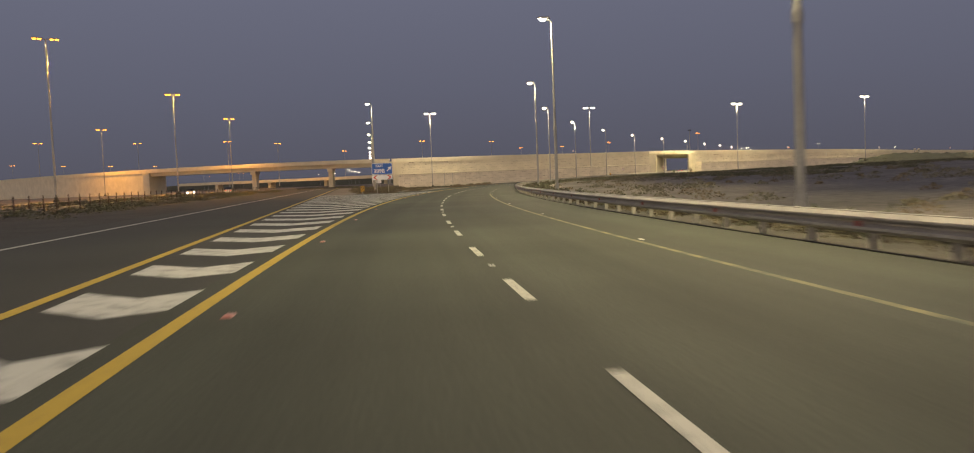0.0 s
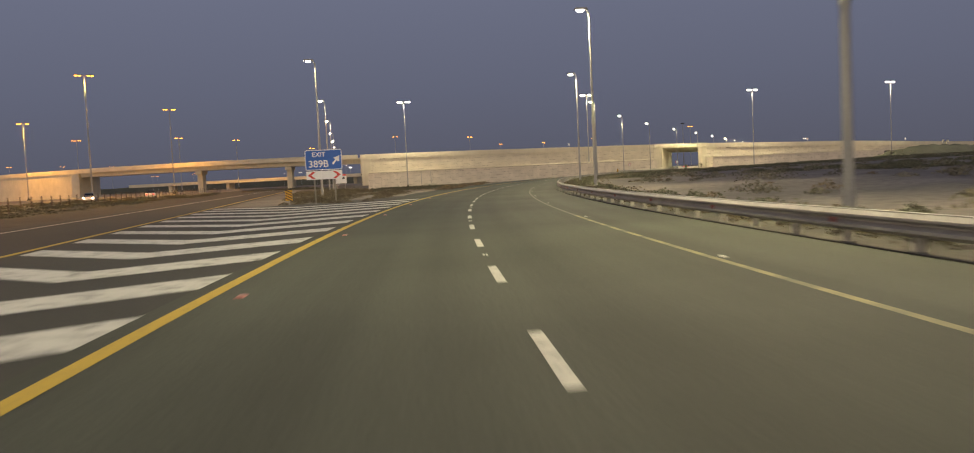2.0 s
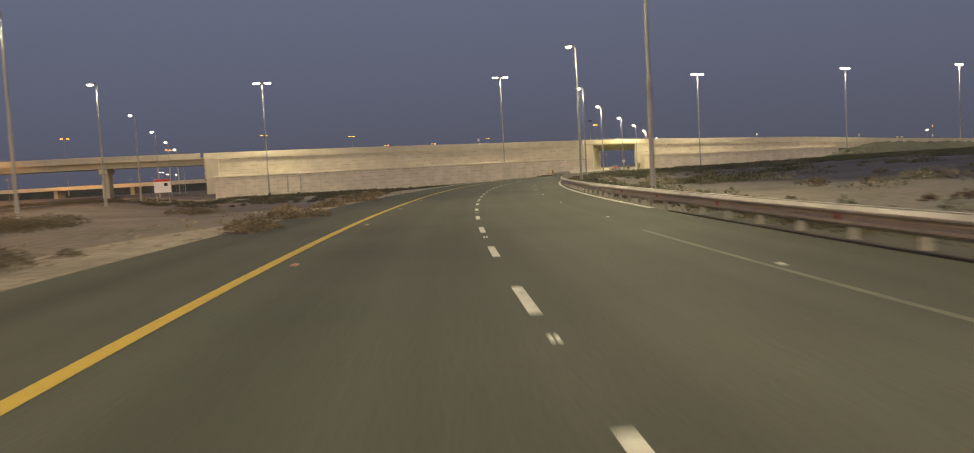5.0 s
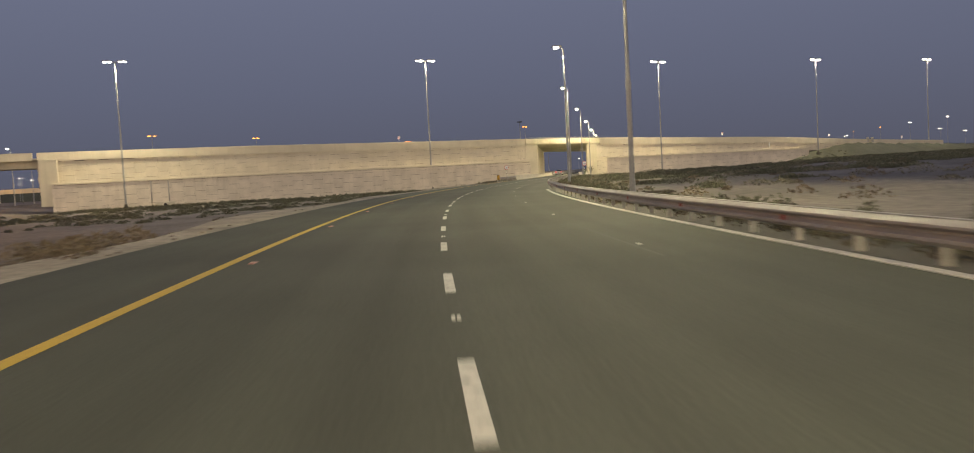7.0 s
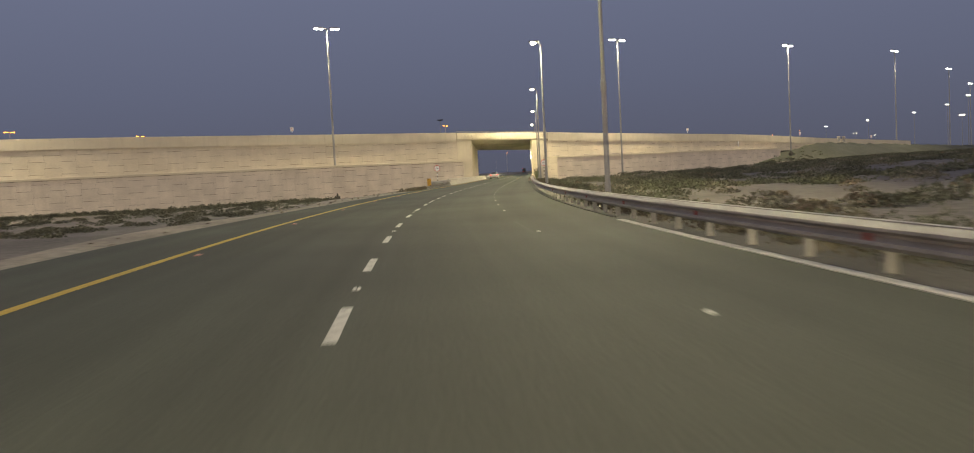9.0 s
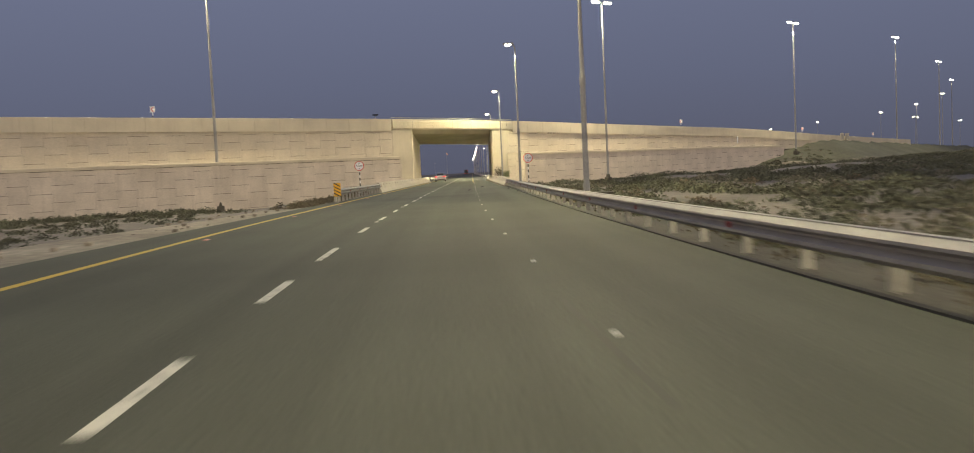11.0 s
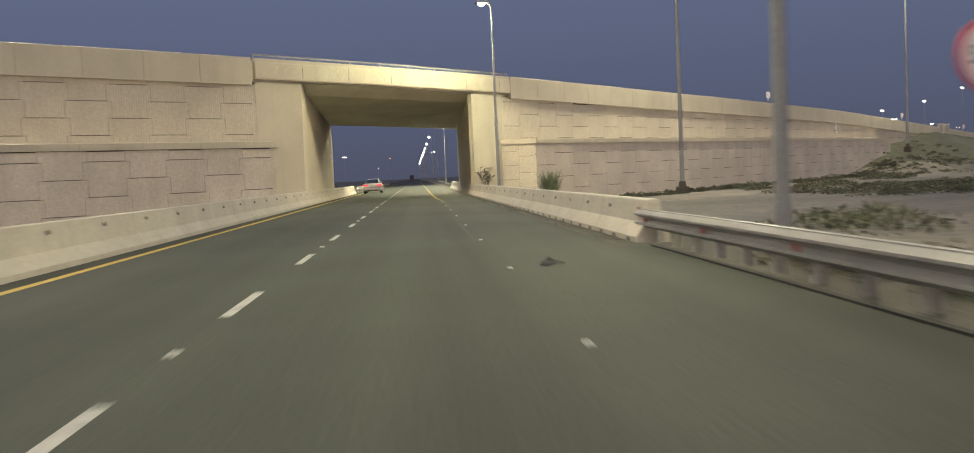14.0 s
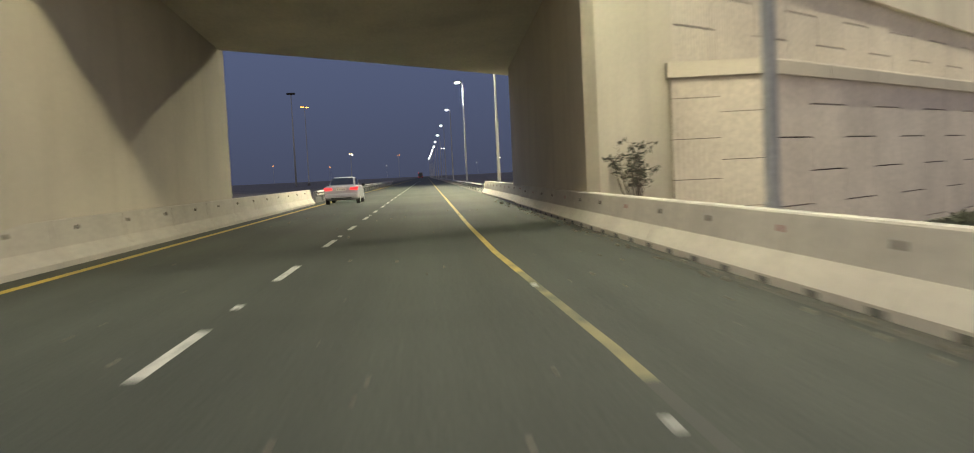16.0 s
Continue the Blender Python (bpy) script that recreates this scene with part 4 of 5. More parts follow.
def mast_lamp(glass, label, group):
    base = thing("mast_lamp", label, "street lamp", group)
    part("mast", Build().tube((0, 0, 0), (0, 0, 24.6), 0.175, 0.085, 14, False), M["pole"], base, smooth=True)
    part("foot", Build().box((0, 0, 0.2), (0.78, 0.78, 0.7), 0, 0.92).tube((0, 0, 0.5), (0, 0, 0.95), 0.30, 0.24, 12), M["gravel"], base, "dark concrete foot block", bevel=0.03)
    part("crossarm", Build().tube((-1.3, 0, 24.6), (1.3, 0, 24.6), 0.06, 0.06, 8), M["pole"], base)
    for x in (-1.55, -0.85, 0.85, 1.55):
        hd = part("head", Build().box((x, 0, 24.75), (0.75, 0.5, 0.2), 0, 0.7), M["pole"], base, bevel=0.03)
        part("lens", Build().box((x, 0, 24.56), (0.52, 0.40, -0.22), 0, 0.7), glass, hd, "glowing lens")
    return base


def bulb(base, z, x, watts, col, cone=165, tilt=0.0):
    ld = bpy.data.lights.new("bulb", "SPOT")
    ld.energy, ld.color, ld.spot_size, ld.spot_blend, ld.shadow_soft_size = watts, col, radians(cone), 0.32, 0.35
    lo = new("bulb", ld)
    lo.parent = base
    lo.location, lo.rotation_euler = (x, 0, z), (0, radians(tilt), 0)
    return lo


first = road_lamp()
plain = copy_thing(first, Matrix())
bulb(first, 11.42, -0.55, ROAD_LAMP_WATTS, WHITE_LIGHT, 160, 19)
soft_bulb = [o for o in first.children if o.type == "LIGHT"][0].data.copy()
soft_bulb.energy = 0.58 * ROAD_LAMP_WATTS
dim_bulb = soft_bulb.copy()
dim_bulb.energy = 0.30 * ROAD_LAMP_WATTS
strong_bulb = soft_bulb.copy()
strong_bulb.energy = 3.2 * ROAD_LAMP_WATTS
ROAD_LAMPS = [(63.7, -296.2, 29), (45.95, -260.1, 28), (31.15, -223.1, 25), (20.1, -187.1, 19), (11.76, -147.2, 11), (6.97, -107.2, 6), (5.1, -70.1, 2), (4.9, -29.5, 0), (4.85, 12.0, 0), (4.6, 56, 0), (4.5, 99, 0)]
for i, (x, y, a) in enumerate(ROAD_LAMPS):
    m = pose(x, y, 0, 0, 0, a)
    if i == 0:
        first.matrix_basis = m
    else:
        c = copy_thing(first, m)
        for o in c.children:
            if o.type == "LIGHT" and -40 < y < 20:
                o.data = soft_bulb
            elif o.type == "LIGHT" and y > 50:
                o.data = strong_bulb
FAR_ROAD = [(4.2 - 0.004 * 43 * k, 140 + 43 * k, 0) for k in range(12)]
for i, (x, y, a) in enumerate(FAR_ROAD):
    m = pose(x, y, 0, 0, 0, a)
    if i == 0:
        plain.matrix_basis = m
    else:
        copy_thing(plain, m)
for k in range(8):
    m = pose(4.8 - 19.4 * k, -214.6 + 32.4 * k, 0, 0, 0, 32)
    c = copy_thing(first if k < 3 else plain, m)
    for o in c.children:
        if o.type == "LIGHT":
            o.data = dim_bulb

white_mast = mast_lamp(M["lamp_white"], "very tall steel mast with four white floodlight heads", "masts along the overpass")
far_mast = mast_lamp(M["lamp_far"], "distant tall mast with lit white floodlights", "distant masts")
orange_mast = mast_lamp(M["lamp_orange"], "very tall mast with glowing orange sodium lamps", "sodium masts")
far_orange = copy_thing(orange_mast, Matrix())
tagged(far_orange, "distant mast with glowing orange sodium lamps")
bulb(white_mast, 24.2, 1.1, MAST_WATTS, MAST_LIGHT, 160)
bulb(white_mast, 24.2, -1.1, MAST_WATTS, MAST_LIGHT, 160)
bulb(orange_mast, 24.2, 1.1, SODIUM_WATTS, SODIUM, 160)


def place_all(ob, spots):
    for i, (x, y, top, a) in enumerate(spots):
        z = ground_height(x, y) - 0.02 if abs(x) < 250 and -390 < y < 310 else -0.05
        s = (top - z) / 24.75
        m = pose(x, y, z, 0, 0, a)
        if i == 0:
            ob.matrix_basis = m
            c = ob
        else:
            c = copy_thing(ob, m)
        c.scale = (s, s, s)


place_all(white_mast, [(-76.6, -37.4, 24.9, 25), (-27.4, -4.8, 25.4, 30), (21.1, 27.4, 25.5, 38), (65.75, 71.25, 28.0, 42), (111.5, 122.9, 31.0, 45)])
place_all(far_mast, [(152, 177, 29.8, 45), (181.6, 223, 27.5, 45), (202.8, 268.6, 25.5, 45), (210.9, 306, 23.5, 45), (201, 321, 21.1, 45), (297, 639, 30.3, 45), (349, 907, 35.2, 45),
                     (-73, 864, 26, 0), (-82, 1838, 26, 0), (116, 1956, 26, 0), (117, 1383, 26, 0), (16, 803, 26, 0), (320, 520, 26, 0), (420, 640, 26, 0),
                     (520, 760, 26, 0), (640, 880, 26, 0), (380, 900, 26, 0), (480, 1100, 26, 0), (300, 1000, 26, 0)])
place_all(orange_mast, [(-98.5, -140, 26, 60), (-53, -216, 26, 60), (-143, -65, 26, 60), (-246, 57, 26, 60), (-208, -62, 26, 60)])
place_all(far_orange, [(-294, -20, 26, 60), (-277, 25, 26, 60), (-248, 103, 26, 60), (-299, 254, 26, 60), (-561, 175, 26, 60), (-580, 240, 26, 60), (-585, 297, 26, 60),
                       (-592, 361, 26, 60), (-191, 175, 26, 60), (-171, 240, 26, 60), (-209, 396, 26, 60), (-180, 422, 26, 60), (-129, 391, 26, 60), (-39, 292, 26, 60),
                       (-30, 973, 26, 60), (271, 849, 27.4, 60), (284, 792, 28.5, 60), (-179, 1655, 26, 60), (-218, 1266, 26, 60), (-173, 1580, 26, 60), (-70, 823, 26, 60)])
small_white = copy_thing(far_mast, Matrix())
tagged(small_white, "low white lamp post seen far under the bridge", group="low far lamps")
small_orange = copy_thing(far_orange, Matrix())
tagged(small_orange, "low orange lamp post seen far under the bridge", group="low far lamps")
place_all(small_white, [(-193, 91, 8.6, 20), (-208, 117, 8.3, 20), (-222, 144, 8.2, 20), (-241, 179, 8.0, 20), (-272, 254, 12.4, 20), (-295, 299, 11.8, 20), (-251, 149, 7.2, 20), (-254, 171, 7.9, 20)])
place_all(small_orange, [(-270, 26.5, 7.5, 60), (-274, 22, 7.6, 60), (-259, 52, 8.2, 60), (-264, 61, 8.2, 60), (-258, 80, 9.0, 60), (-262, 88, 9.0, 60), (-275, 131, 5.0, 60), (-330, 215, 5.5, 60)])
dark = thing("mast_lamp", "tall dark unlit lighting mast with a ring head", "street lamp", at=(-37, 250, 0))
part("mast", Build().tube((0, 0, 0), (0, 0, 26.5), 0.28, 0.12, 12), M["pole"], dark, smooth=True)
part("head", Build().tube((0, 0, 26.0), (0, 0, 26.4), 1.2, 1.3, 12), M["black"], dark)


# ---------- signs ----------
def text(name, body, size, mat, parent, x, z, y=-0.012, squeeze=1.0):
    cu = bpy.data.curves.new(name, "FONT")
    cu.body, cu.size, cu.extrude, cu.align_x, cu.align_y = body, size, 0.002, "CENTER", "CENTER"
    cu.offset = size * 0.012
    cu.materials.append(mat)
    ob = new(name, cu)
    ob.parent = parent
    ob.location, ob.rotation_euler, ob.scale = (x, y, z), (radians(90), 0, 0), (squeeze, 1, 1)
    return ob


def rounded(w, h, r, y, z, t, n=5):
    """A flat plate with rounded corners in the xz plane, facing -y."""
    pts = []
    for cx, cz, a0 in ((w / 2 - r, h / 2 - r, 0), (-w / 2 + r, h / 2 - r, 90), (-w / 2 + r, -h / 2 + r, 180), (w / 2 - r, -h / 2 + r, 270)):
        for i in range(n + 1):
            a = radians(a0 + 90 * i / n)
            pts.append((cx + r * math.cos(a), cz + r * math.sin(a)))
    b = Build()
    k = len(pts)
    b.v = [(p[0], y, z + p[1]) for p in pts] + [(p[0], y + t, z + p[1]) for p in pts]
    b.f = [tuple(range(k - 1, -1, -1))[::-1], tuple(range(k, 2 * k))] + [(i, (i + 1) % k, k + (i + 1) % k, k + i) for i in range(k)]
    return b


def flat(pts, y, t=0.004):
    """A thin raised shape in the xz plane."""
    b = Build()
    k = len(pts)
    b.v = [(p[0], y, p[1]) for p in pts] + [(p[0], y + t, p[1]) for p in pts]
    b.f = [tuple(range(k)), tuple(range(2 * k - 1, k - 1, -1))] + [(i, k + i, k + (i + 1) % k, (i + 1) % k) for i in range(k)]
    return b


def exit_sign():
    a = math.atan2(-232.1 + 233.15, 17.43 - 15.47)
    base = thing("exit_sign", "blue exit sign above a white and red arrow board", "road sign", at=(16.45, -232.62, 0), rz=a)
    board = part("board", rounded(2.24, 1.24, 0.10, 0.0, 2.70, 0.03), M["sign_white"], base, "white rim of the sign")
    part("face", rounded(2.16, 1.16, 0.08, -0.006, 2.70, 0.004), M["sign_blue"], base, "blue reflective face")
    text("lettering", "EXIT", 0.40, M["sign_white"], base, -0.28, 3.02)
    text("lettering", "389B", 0.60, M["sign_white"], base, -0.32, 2.44)
    arrow = [(0.50, 2.46), (0.72, 2.70), (0.60, 2.80), (0.98, 2.94), (0.94, 2.56), (0.80, 2.64), (0.60, 2.38)]
    part("arrow", flat(arrow, -0.014), M["sign_white"], base)
    part("arrow_board", rounded(2.2, 0.52, 0.05, 0.0, 1.76, 0.03), M["sign_white"], base, "white arrow board")
    for s in (-1, 1):
        c = 0.78 * s
        pts = [(c + 0.22 * s, 1.76), (c - 0.06 * s, 1.98), (c - 0.26 * s, 1.98), (c + 0.02 * s, 1.76), (c - 0.26 * s, 1.54), (c - 0.06 * s, 1.54)]
        part("red_chevron", flat(pts if s > 0 else pts[::-1], -0.008), M["sign_red"], base, "red arrowhead")
        part("post", Build().tube((0.62 * s, 0.08, -0.05), (0.62 * s, 0.08, 3.2), 0.05, 0.05, 10), M["steel"], base, smooth=True)
    for z in (2.35, 3.05, 1.76):
        part("bracket", Build().box((0, 0.05, z), (1.6, 0.04, 0.06)), M["steel"], base)


exit_sign()


def hazard_marker(name, label, at, rz, w, h, z0, lean):
    """A yellow board with black slanting stripes on a post."""
    base = thing(name, label, "hazard marker", at=at, rz=rz)
    part("board", rounded(w, h, 0.03, 0.0, z0 + h / 2, 0.05), M["sign_yellow"], base, "yellow reflective board")
    n = 4
    for i in range(n):
        z = z0 + h * (i + 0.30) / n
        t = h / n * 0.36
        e = w / 2 - 0.015
        if lean == 0:
            pts = [(-e, z - 0.10), (0, z + 0.06), (e, z - 0.10), (e, z - 0.10 + t), (0, z + 0.06 + t), (-e, z - 0.10 + t)]
            part("stripe", flat(pts[:2] + pts[4:], -0.006), M["black"], base)
            part("stripe", flat(pts[1:5], -0.006), M["black"], base)
        else:
            pts = [(-e, z + 0.10 * lean), (e, z - 0.10 * lean), (e, z - 0.10 * lean + t), (-e, z + 0.10 * lean + t)]
            part("stripe", flat(pts, -0.006), M["black"], base)
    part("post", Build().tube((0, 0.09, -0.05), (0, 0.09, z0 + h * 0.9), 0.04, 0.04, 8), M["steel"], base)


hazard_marker("hazard_marker", "yellow and black striped marker at the gore's nose", (14.5, -233.7, 0), 0.5, 0.42, 0.66, 0.27, 1)
hazard_marker("hazard_marker", "yellow and black striped board at the guardrail's end", (-6.42, -55.2, 0), 0.0, 0.38, 0.72, 0.34, 1)


def height_sign(x, y):
    base = thing("height_sign", "round white height-limit sign with a red rim on a banded post", "road sign", "height-limit signs", at=(x, y, 0))
    r = 0.38
    disc = Build().tube((0, 0.0, 2.22), (0, 0.03, 2.22), r, r, 32)
    part("rim", disc, M["sign_red"], base, "red rim")
    part("disc", Build().tube((0, -0.006, 2.22), (0, 0.0, 2.22), r * 0.85, r * 0.85, 32), M["sign_white"], base, "white face")
    text("lettering", "5.5m", 0.25, M["black"], base, 0, 2.22, -0.008)
    part("mark", flat([(-0.07, 2.46), (0, 2.38), (0.07, 2.46)], -0.010), M["black"], base)
    part("mark", flat([(-0.07, 1.98), (0.07, 1.98), (0, 2.06)], -0.010), M["black"], base)
    part("post", Build().tube((0, 0.07, -0.05), (0, 0.07, 2.5), 0.04, 0.04, 10), M["sign_white"], base, "white post", smooth=True)
    for k in range(4):
        part("band", Build().tube((0, 0.07, 0.2 + 0.44 * k), (0, 0.07, 0.42 + 0.44 * k), 0.043, 0.043, 10), M["black"], base, "black band", smooth=True)


height_sign(-7.96, -33.6)
height_sign(5.33, -33.4)


def bend_sign(x):
    p = min(WALL, key=lambda w: abs(w.x - x))
    base = thing("bend_sign", "small white and red bend marker above the parapet", "road sign", "bend markers on the overpass", at=(p.x, p.y + 0.4, p.z - 0.1), rz=0.3)
    part("post", Build().tube((0, 0.05, -1.3), (0, 0.05, 0.9), 0.035, 0.035, 8), M["sign_white"], base)
    part("board", rounded(0.5, 0.62, 0.03, 0, 1.05, 0.03), M["sign_white"], base)
    part("chevron", flat([(0.18, 1.28), (-0.12, 1.05), (0.18, 0.82), (0.02, 0.82), (-0.2, 1.05), (0.02, 1.28)][::-1], -0.006), M["sign_red"], base, "red chevron")
    part("band", Build().tube((0, 0.05, 0.1), (0, 0.05, 0.4), 0.039, 0.039, 8), M["black"], base, "black band")


for x in (-33.1, 37.6, 71.1, 99.3):
    bend_sign(x)


# ---------- scrub ----------
def leaf_cloud(b, c, w, h, n, rng, size):
    for _ in range(n):
        u, v = rng.uniform(0, 2 * math.pi), rng.random() ** 0.6
        t = rng.random()
        rad = v * w * (1 - 0.55 * t * t)
        p = Vector((c[0] + rad * math.cos(u), c[1] + rad * math.sin(u), c[2] + h * t * (1 - 0.5 * v * v) + 0.02))
        s = size * rng.uniform(0.6, 1.4)
        a = Vector((rng.gauss(0, 1), rng.gauss(0, 1), rng.gauss(0.5, 1))).normalized() * s
        d = Vector((rng.gauss(0, 1), rng.gauss(0, 1), rng.gauss(0, 0.7))).normalized() * s * 0.45
        b.add([p - d, p + d, p + a + d * 0.4, p + a - d * 0.4], [(0, 1, 2, 3)])


def scrub(name, label, mat, rng, spots, size=0.14, leaves=55):
    b = Build()
    for x, y, w, h in spots:
        leaf_cloud(b, (x, y, ground_height(x, y)), w, h, int(leaves * (0.5 + w)), rng, size)
    ob = part(name, b, mat)
    tagged(ob, label, "scrub", kind="stuff")


def field_spots(rng, n, box, keep, wr=(0.4, 1.5), hr=(0.2, 0.6)):
    out = []
    tries = 0
    while len(out) < n and tries < n * 30:
        tries += 1
        x, y = rng.uniform(box[0], box[1]), rng.uniform(box[2], box[3])
        if keep(x, y):
            k = rng.random() ** 2
            out.append((x, y, wr[0] + (wr[1] - wr[0]) * k, hr[0] + (hr[1] - hr[0]) * k))
    return out


def right_field(x, y):
    d = x - lane_x(y)
    if d < 8.5 or d > 120:
        return False
    q, _ = wall_height_right(x, y)
    if q < 9 or (y > 0.82 * x + 14 - 4) or (x < 25 and y > -22):
        return False
    if x > 60 and q < 26 and y > 40:
        return False
    return noise.noise(Vector((x * 0.045, y * 0.05, 11))) > (-0.12 if d > 13 else 0.12)


rng = random.Random(5)
scrub("scrub", "dark low desert scrub over the sandy field", M["leaf"], rng, field_spots(rng, 1000, (5, 160, -330, 120), right_field, (0.5, 1.8), (0.2, 0.6)), 0.10, 95)
scrub("scrub", "dense dark green desert shrubs beyond the guardrail", M["leaf_shrub"], rng, field_spots(rng, 2300, (7, 95, -215, 60), lambda x, y: right_field(x, y) and x - lane_x(y) > 10.5 and noise.noise(Vector((x * 0.11, y * 0.11, 31))) > lerp_table(y, ((-120, 0.25), (-85, -0.06))), (0.6, 2.2), (0.2, 0.5)), 0.105, 125)
scrub("scrub", "dry brown desert scrub over the sandy field", M["leaf_dry"], rng, field_spots(rng, 420, (5, 120, -330, 90), lambda x, y: right_field(x, y) or (8 < x - lane_x(y) < 14 and y < -30), (0.3, 1.0), (0.15, 0.5)), 0.09, 90)
scrub("scrub", "brown dry weeds thick behind the guardrail", M["leaf_brown"], rng,
      [(*off_lane(y, lerp_table(y, RIGHT_EDGE) + rng.uniform(0.75, 2.0))[:2], rng.uniform(0.25, 0.6), rng.uniform(0.15, 0.42)) for y in [rng.uniform(-335, -30) for _ in range(1300)]], 0.06, 100)
scrub("scrub", "grey-green weeds behind the guardrail", M["leaf_shrub"], rng,
      [(*off_lane(y, lerp_table(y, RIGHT_EDGE) + rng.uniform(1.0, 3.2))[:2], rng.uniform(0.25, 0.7), rng.uniform(0.15, 0.5)) for y in [rng.uniform(-335, -30) for _ in range(620)]], 0.07, 110)


def left_field(x, y):
    d = x - lane_x(y)
    if d > lerp_table(y, LEFT_EDGE) - 3.4 or d < -45 or y < -222 or y > -172 + 12 * math.sin(x * 0.3):
        return False
    p = Vector((x, y)) - SLIP_START
    if p.dot(SLIP_SIDE) > -3.5:
        return False
    return noise.noise(Vector((x * 0.07, y * 0.07, 21))) > 0.12 and (wall_height_right(x, y)[0] > 4)


scrub("scrub", "brown tangled scrub on the sand of the gore", M["leaf_brown"], rng, field_spots(rng, 420, (-60, 24, -230, -60), left_field, (0.4, 1.5), (0.25, 0.75)), 0.05, 300)
scrub("scrub", "brown scrub round the exit sign", M["leaf_brown"], rng, field_spots(rng, 95, (4, 20, -233.5, -206), lambda x, y: x < lane_x(y) + lerp_table(y, LEFT_EDGE) - 1.9 and (Vector((x, y)) - SLIP_START).dot(SLIP_SIDE) < -4.0, (0.4, 1.2), (0.2, 0.45)), 0.042, 330)
scrub("scrub", "dark green weeds along the wall's foot", M["leaf_green"], rng,
      [(p.x + rng.uniform(0.0, 2.0), p.y - rng.uniform(0.0, 3.5), rng.uniform(0.4, 1.1), rng.uniform(0.25, 0.7)) for p in shift_line(wall_span(-88, -30), LEFT_TIER + 1.0) for _ in range(7)], 0.10, 90)


def weed_band(x, y):
    """The weedy ground between the road's sandy strip and the left wall."""
    if y < lerp_table(x, ((-60, -122), (-34, -108), (-29, -86), (-23, -67), (-14, -57), (-9.5, -47))):
        return False
    return y < lerp_table(x, ((-92, -46), (-60, -29.5), (-30, -11), (-9, 3))) and x < -22 and x - lane_x(y) < -9.0


# The darker leaf colour also stands in for shaded soil before the wall.
scrub("scrub", "thick weeds before the wall, dark partly for the shade there", M["leaf_green"], rng, field_spots(rng, 620, (-80, -8.5, -120, -8), lambda x, y: weed_band(x, y) and noise.noise(Vector((x * 0.2, y * 0.2, 41))) > -0.1, (0.5, 1.5), (0.2, 0.5)), 0.12, 90)
scrub("scrub", "brown clumps on the pale sand beside the road", M["leaf_dry"], rng,
      [(x + rng.gauss(0, 0.5), y + rng.gauss(0, 0.8), rng.uniform(0.4, 0.9), rng.uniform(0.25, 0.5)) for x, y in ((-9.6, -133.5), (-8.9, -139), (-7.4, -141.4), (-3.0, -162), (-2.6, -160), (-1.8, -163.5), (2.2, -175), (4.0, -182), (7.2, -193), (6.0, -190), (9.5, -200)) for _ in range(5)], 0.08, 170)
scrub("scrub", "dry weeds and litter under the short guardrail", M["leaf_brown"], rng,
      [(*off_lane(y, rng.uniform(-6.6, -4.95))[:2], rng.uniform(0.2, 0.5), rng.uniform(0.1, 0.35)) for y in [rng.uniform(-62, -31) for _ in range(150)]], 0.05, 120)
scrub("scrub", "tangled scrub on the ridge at the wall's end", M["leaf_shrub"], rng,
      [(p.x + rng.uniform(1, 7), p.y - rng.uniform(1, 10), rng.uniform(0.3, 0.8), rng.uniform(0.15, 0.4)) for p in wall_span(52, 68) for _ in range(3)], 0.12, 70)
scrub("scrub", "green weeds along the right wall's foot", M["leaf_green"], rng,
      [(p.x + rng.uniform(0.0, 1.5), p.y - rng.uniform(0.5, 3.0), rng.uniform(0.3, 0.9), rng.uniform(0.15, 0.4)) for p in shift_line(wall_span(12, 58), RIGHT_TIER + 0.4) for _ in range(3)], 0.10, 80)
scrub("scrub", "dark scrub beside the far slip road", M["leaf_green"], rng, [(*slip(rng.uniform(-20, 210), rng.uniform(12, 40))[:2], rng.uniform(0.5, 1.8), rng.uniform(0.15, 0.5)) for _ in range(620)], 0.10, 80)


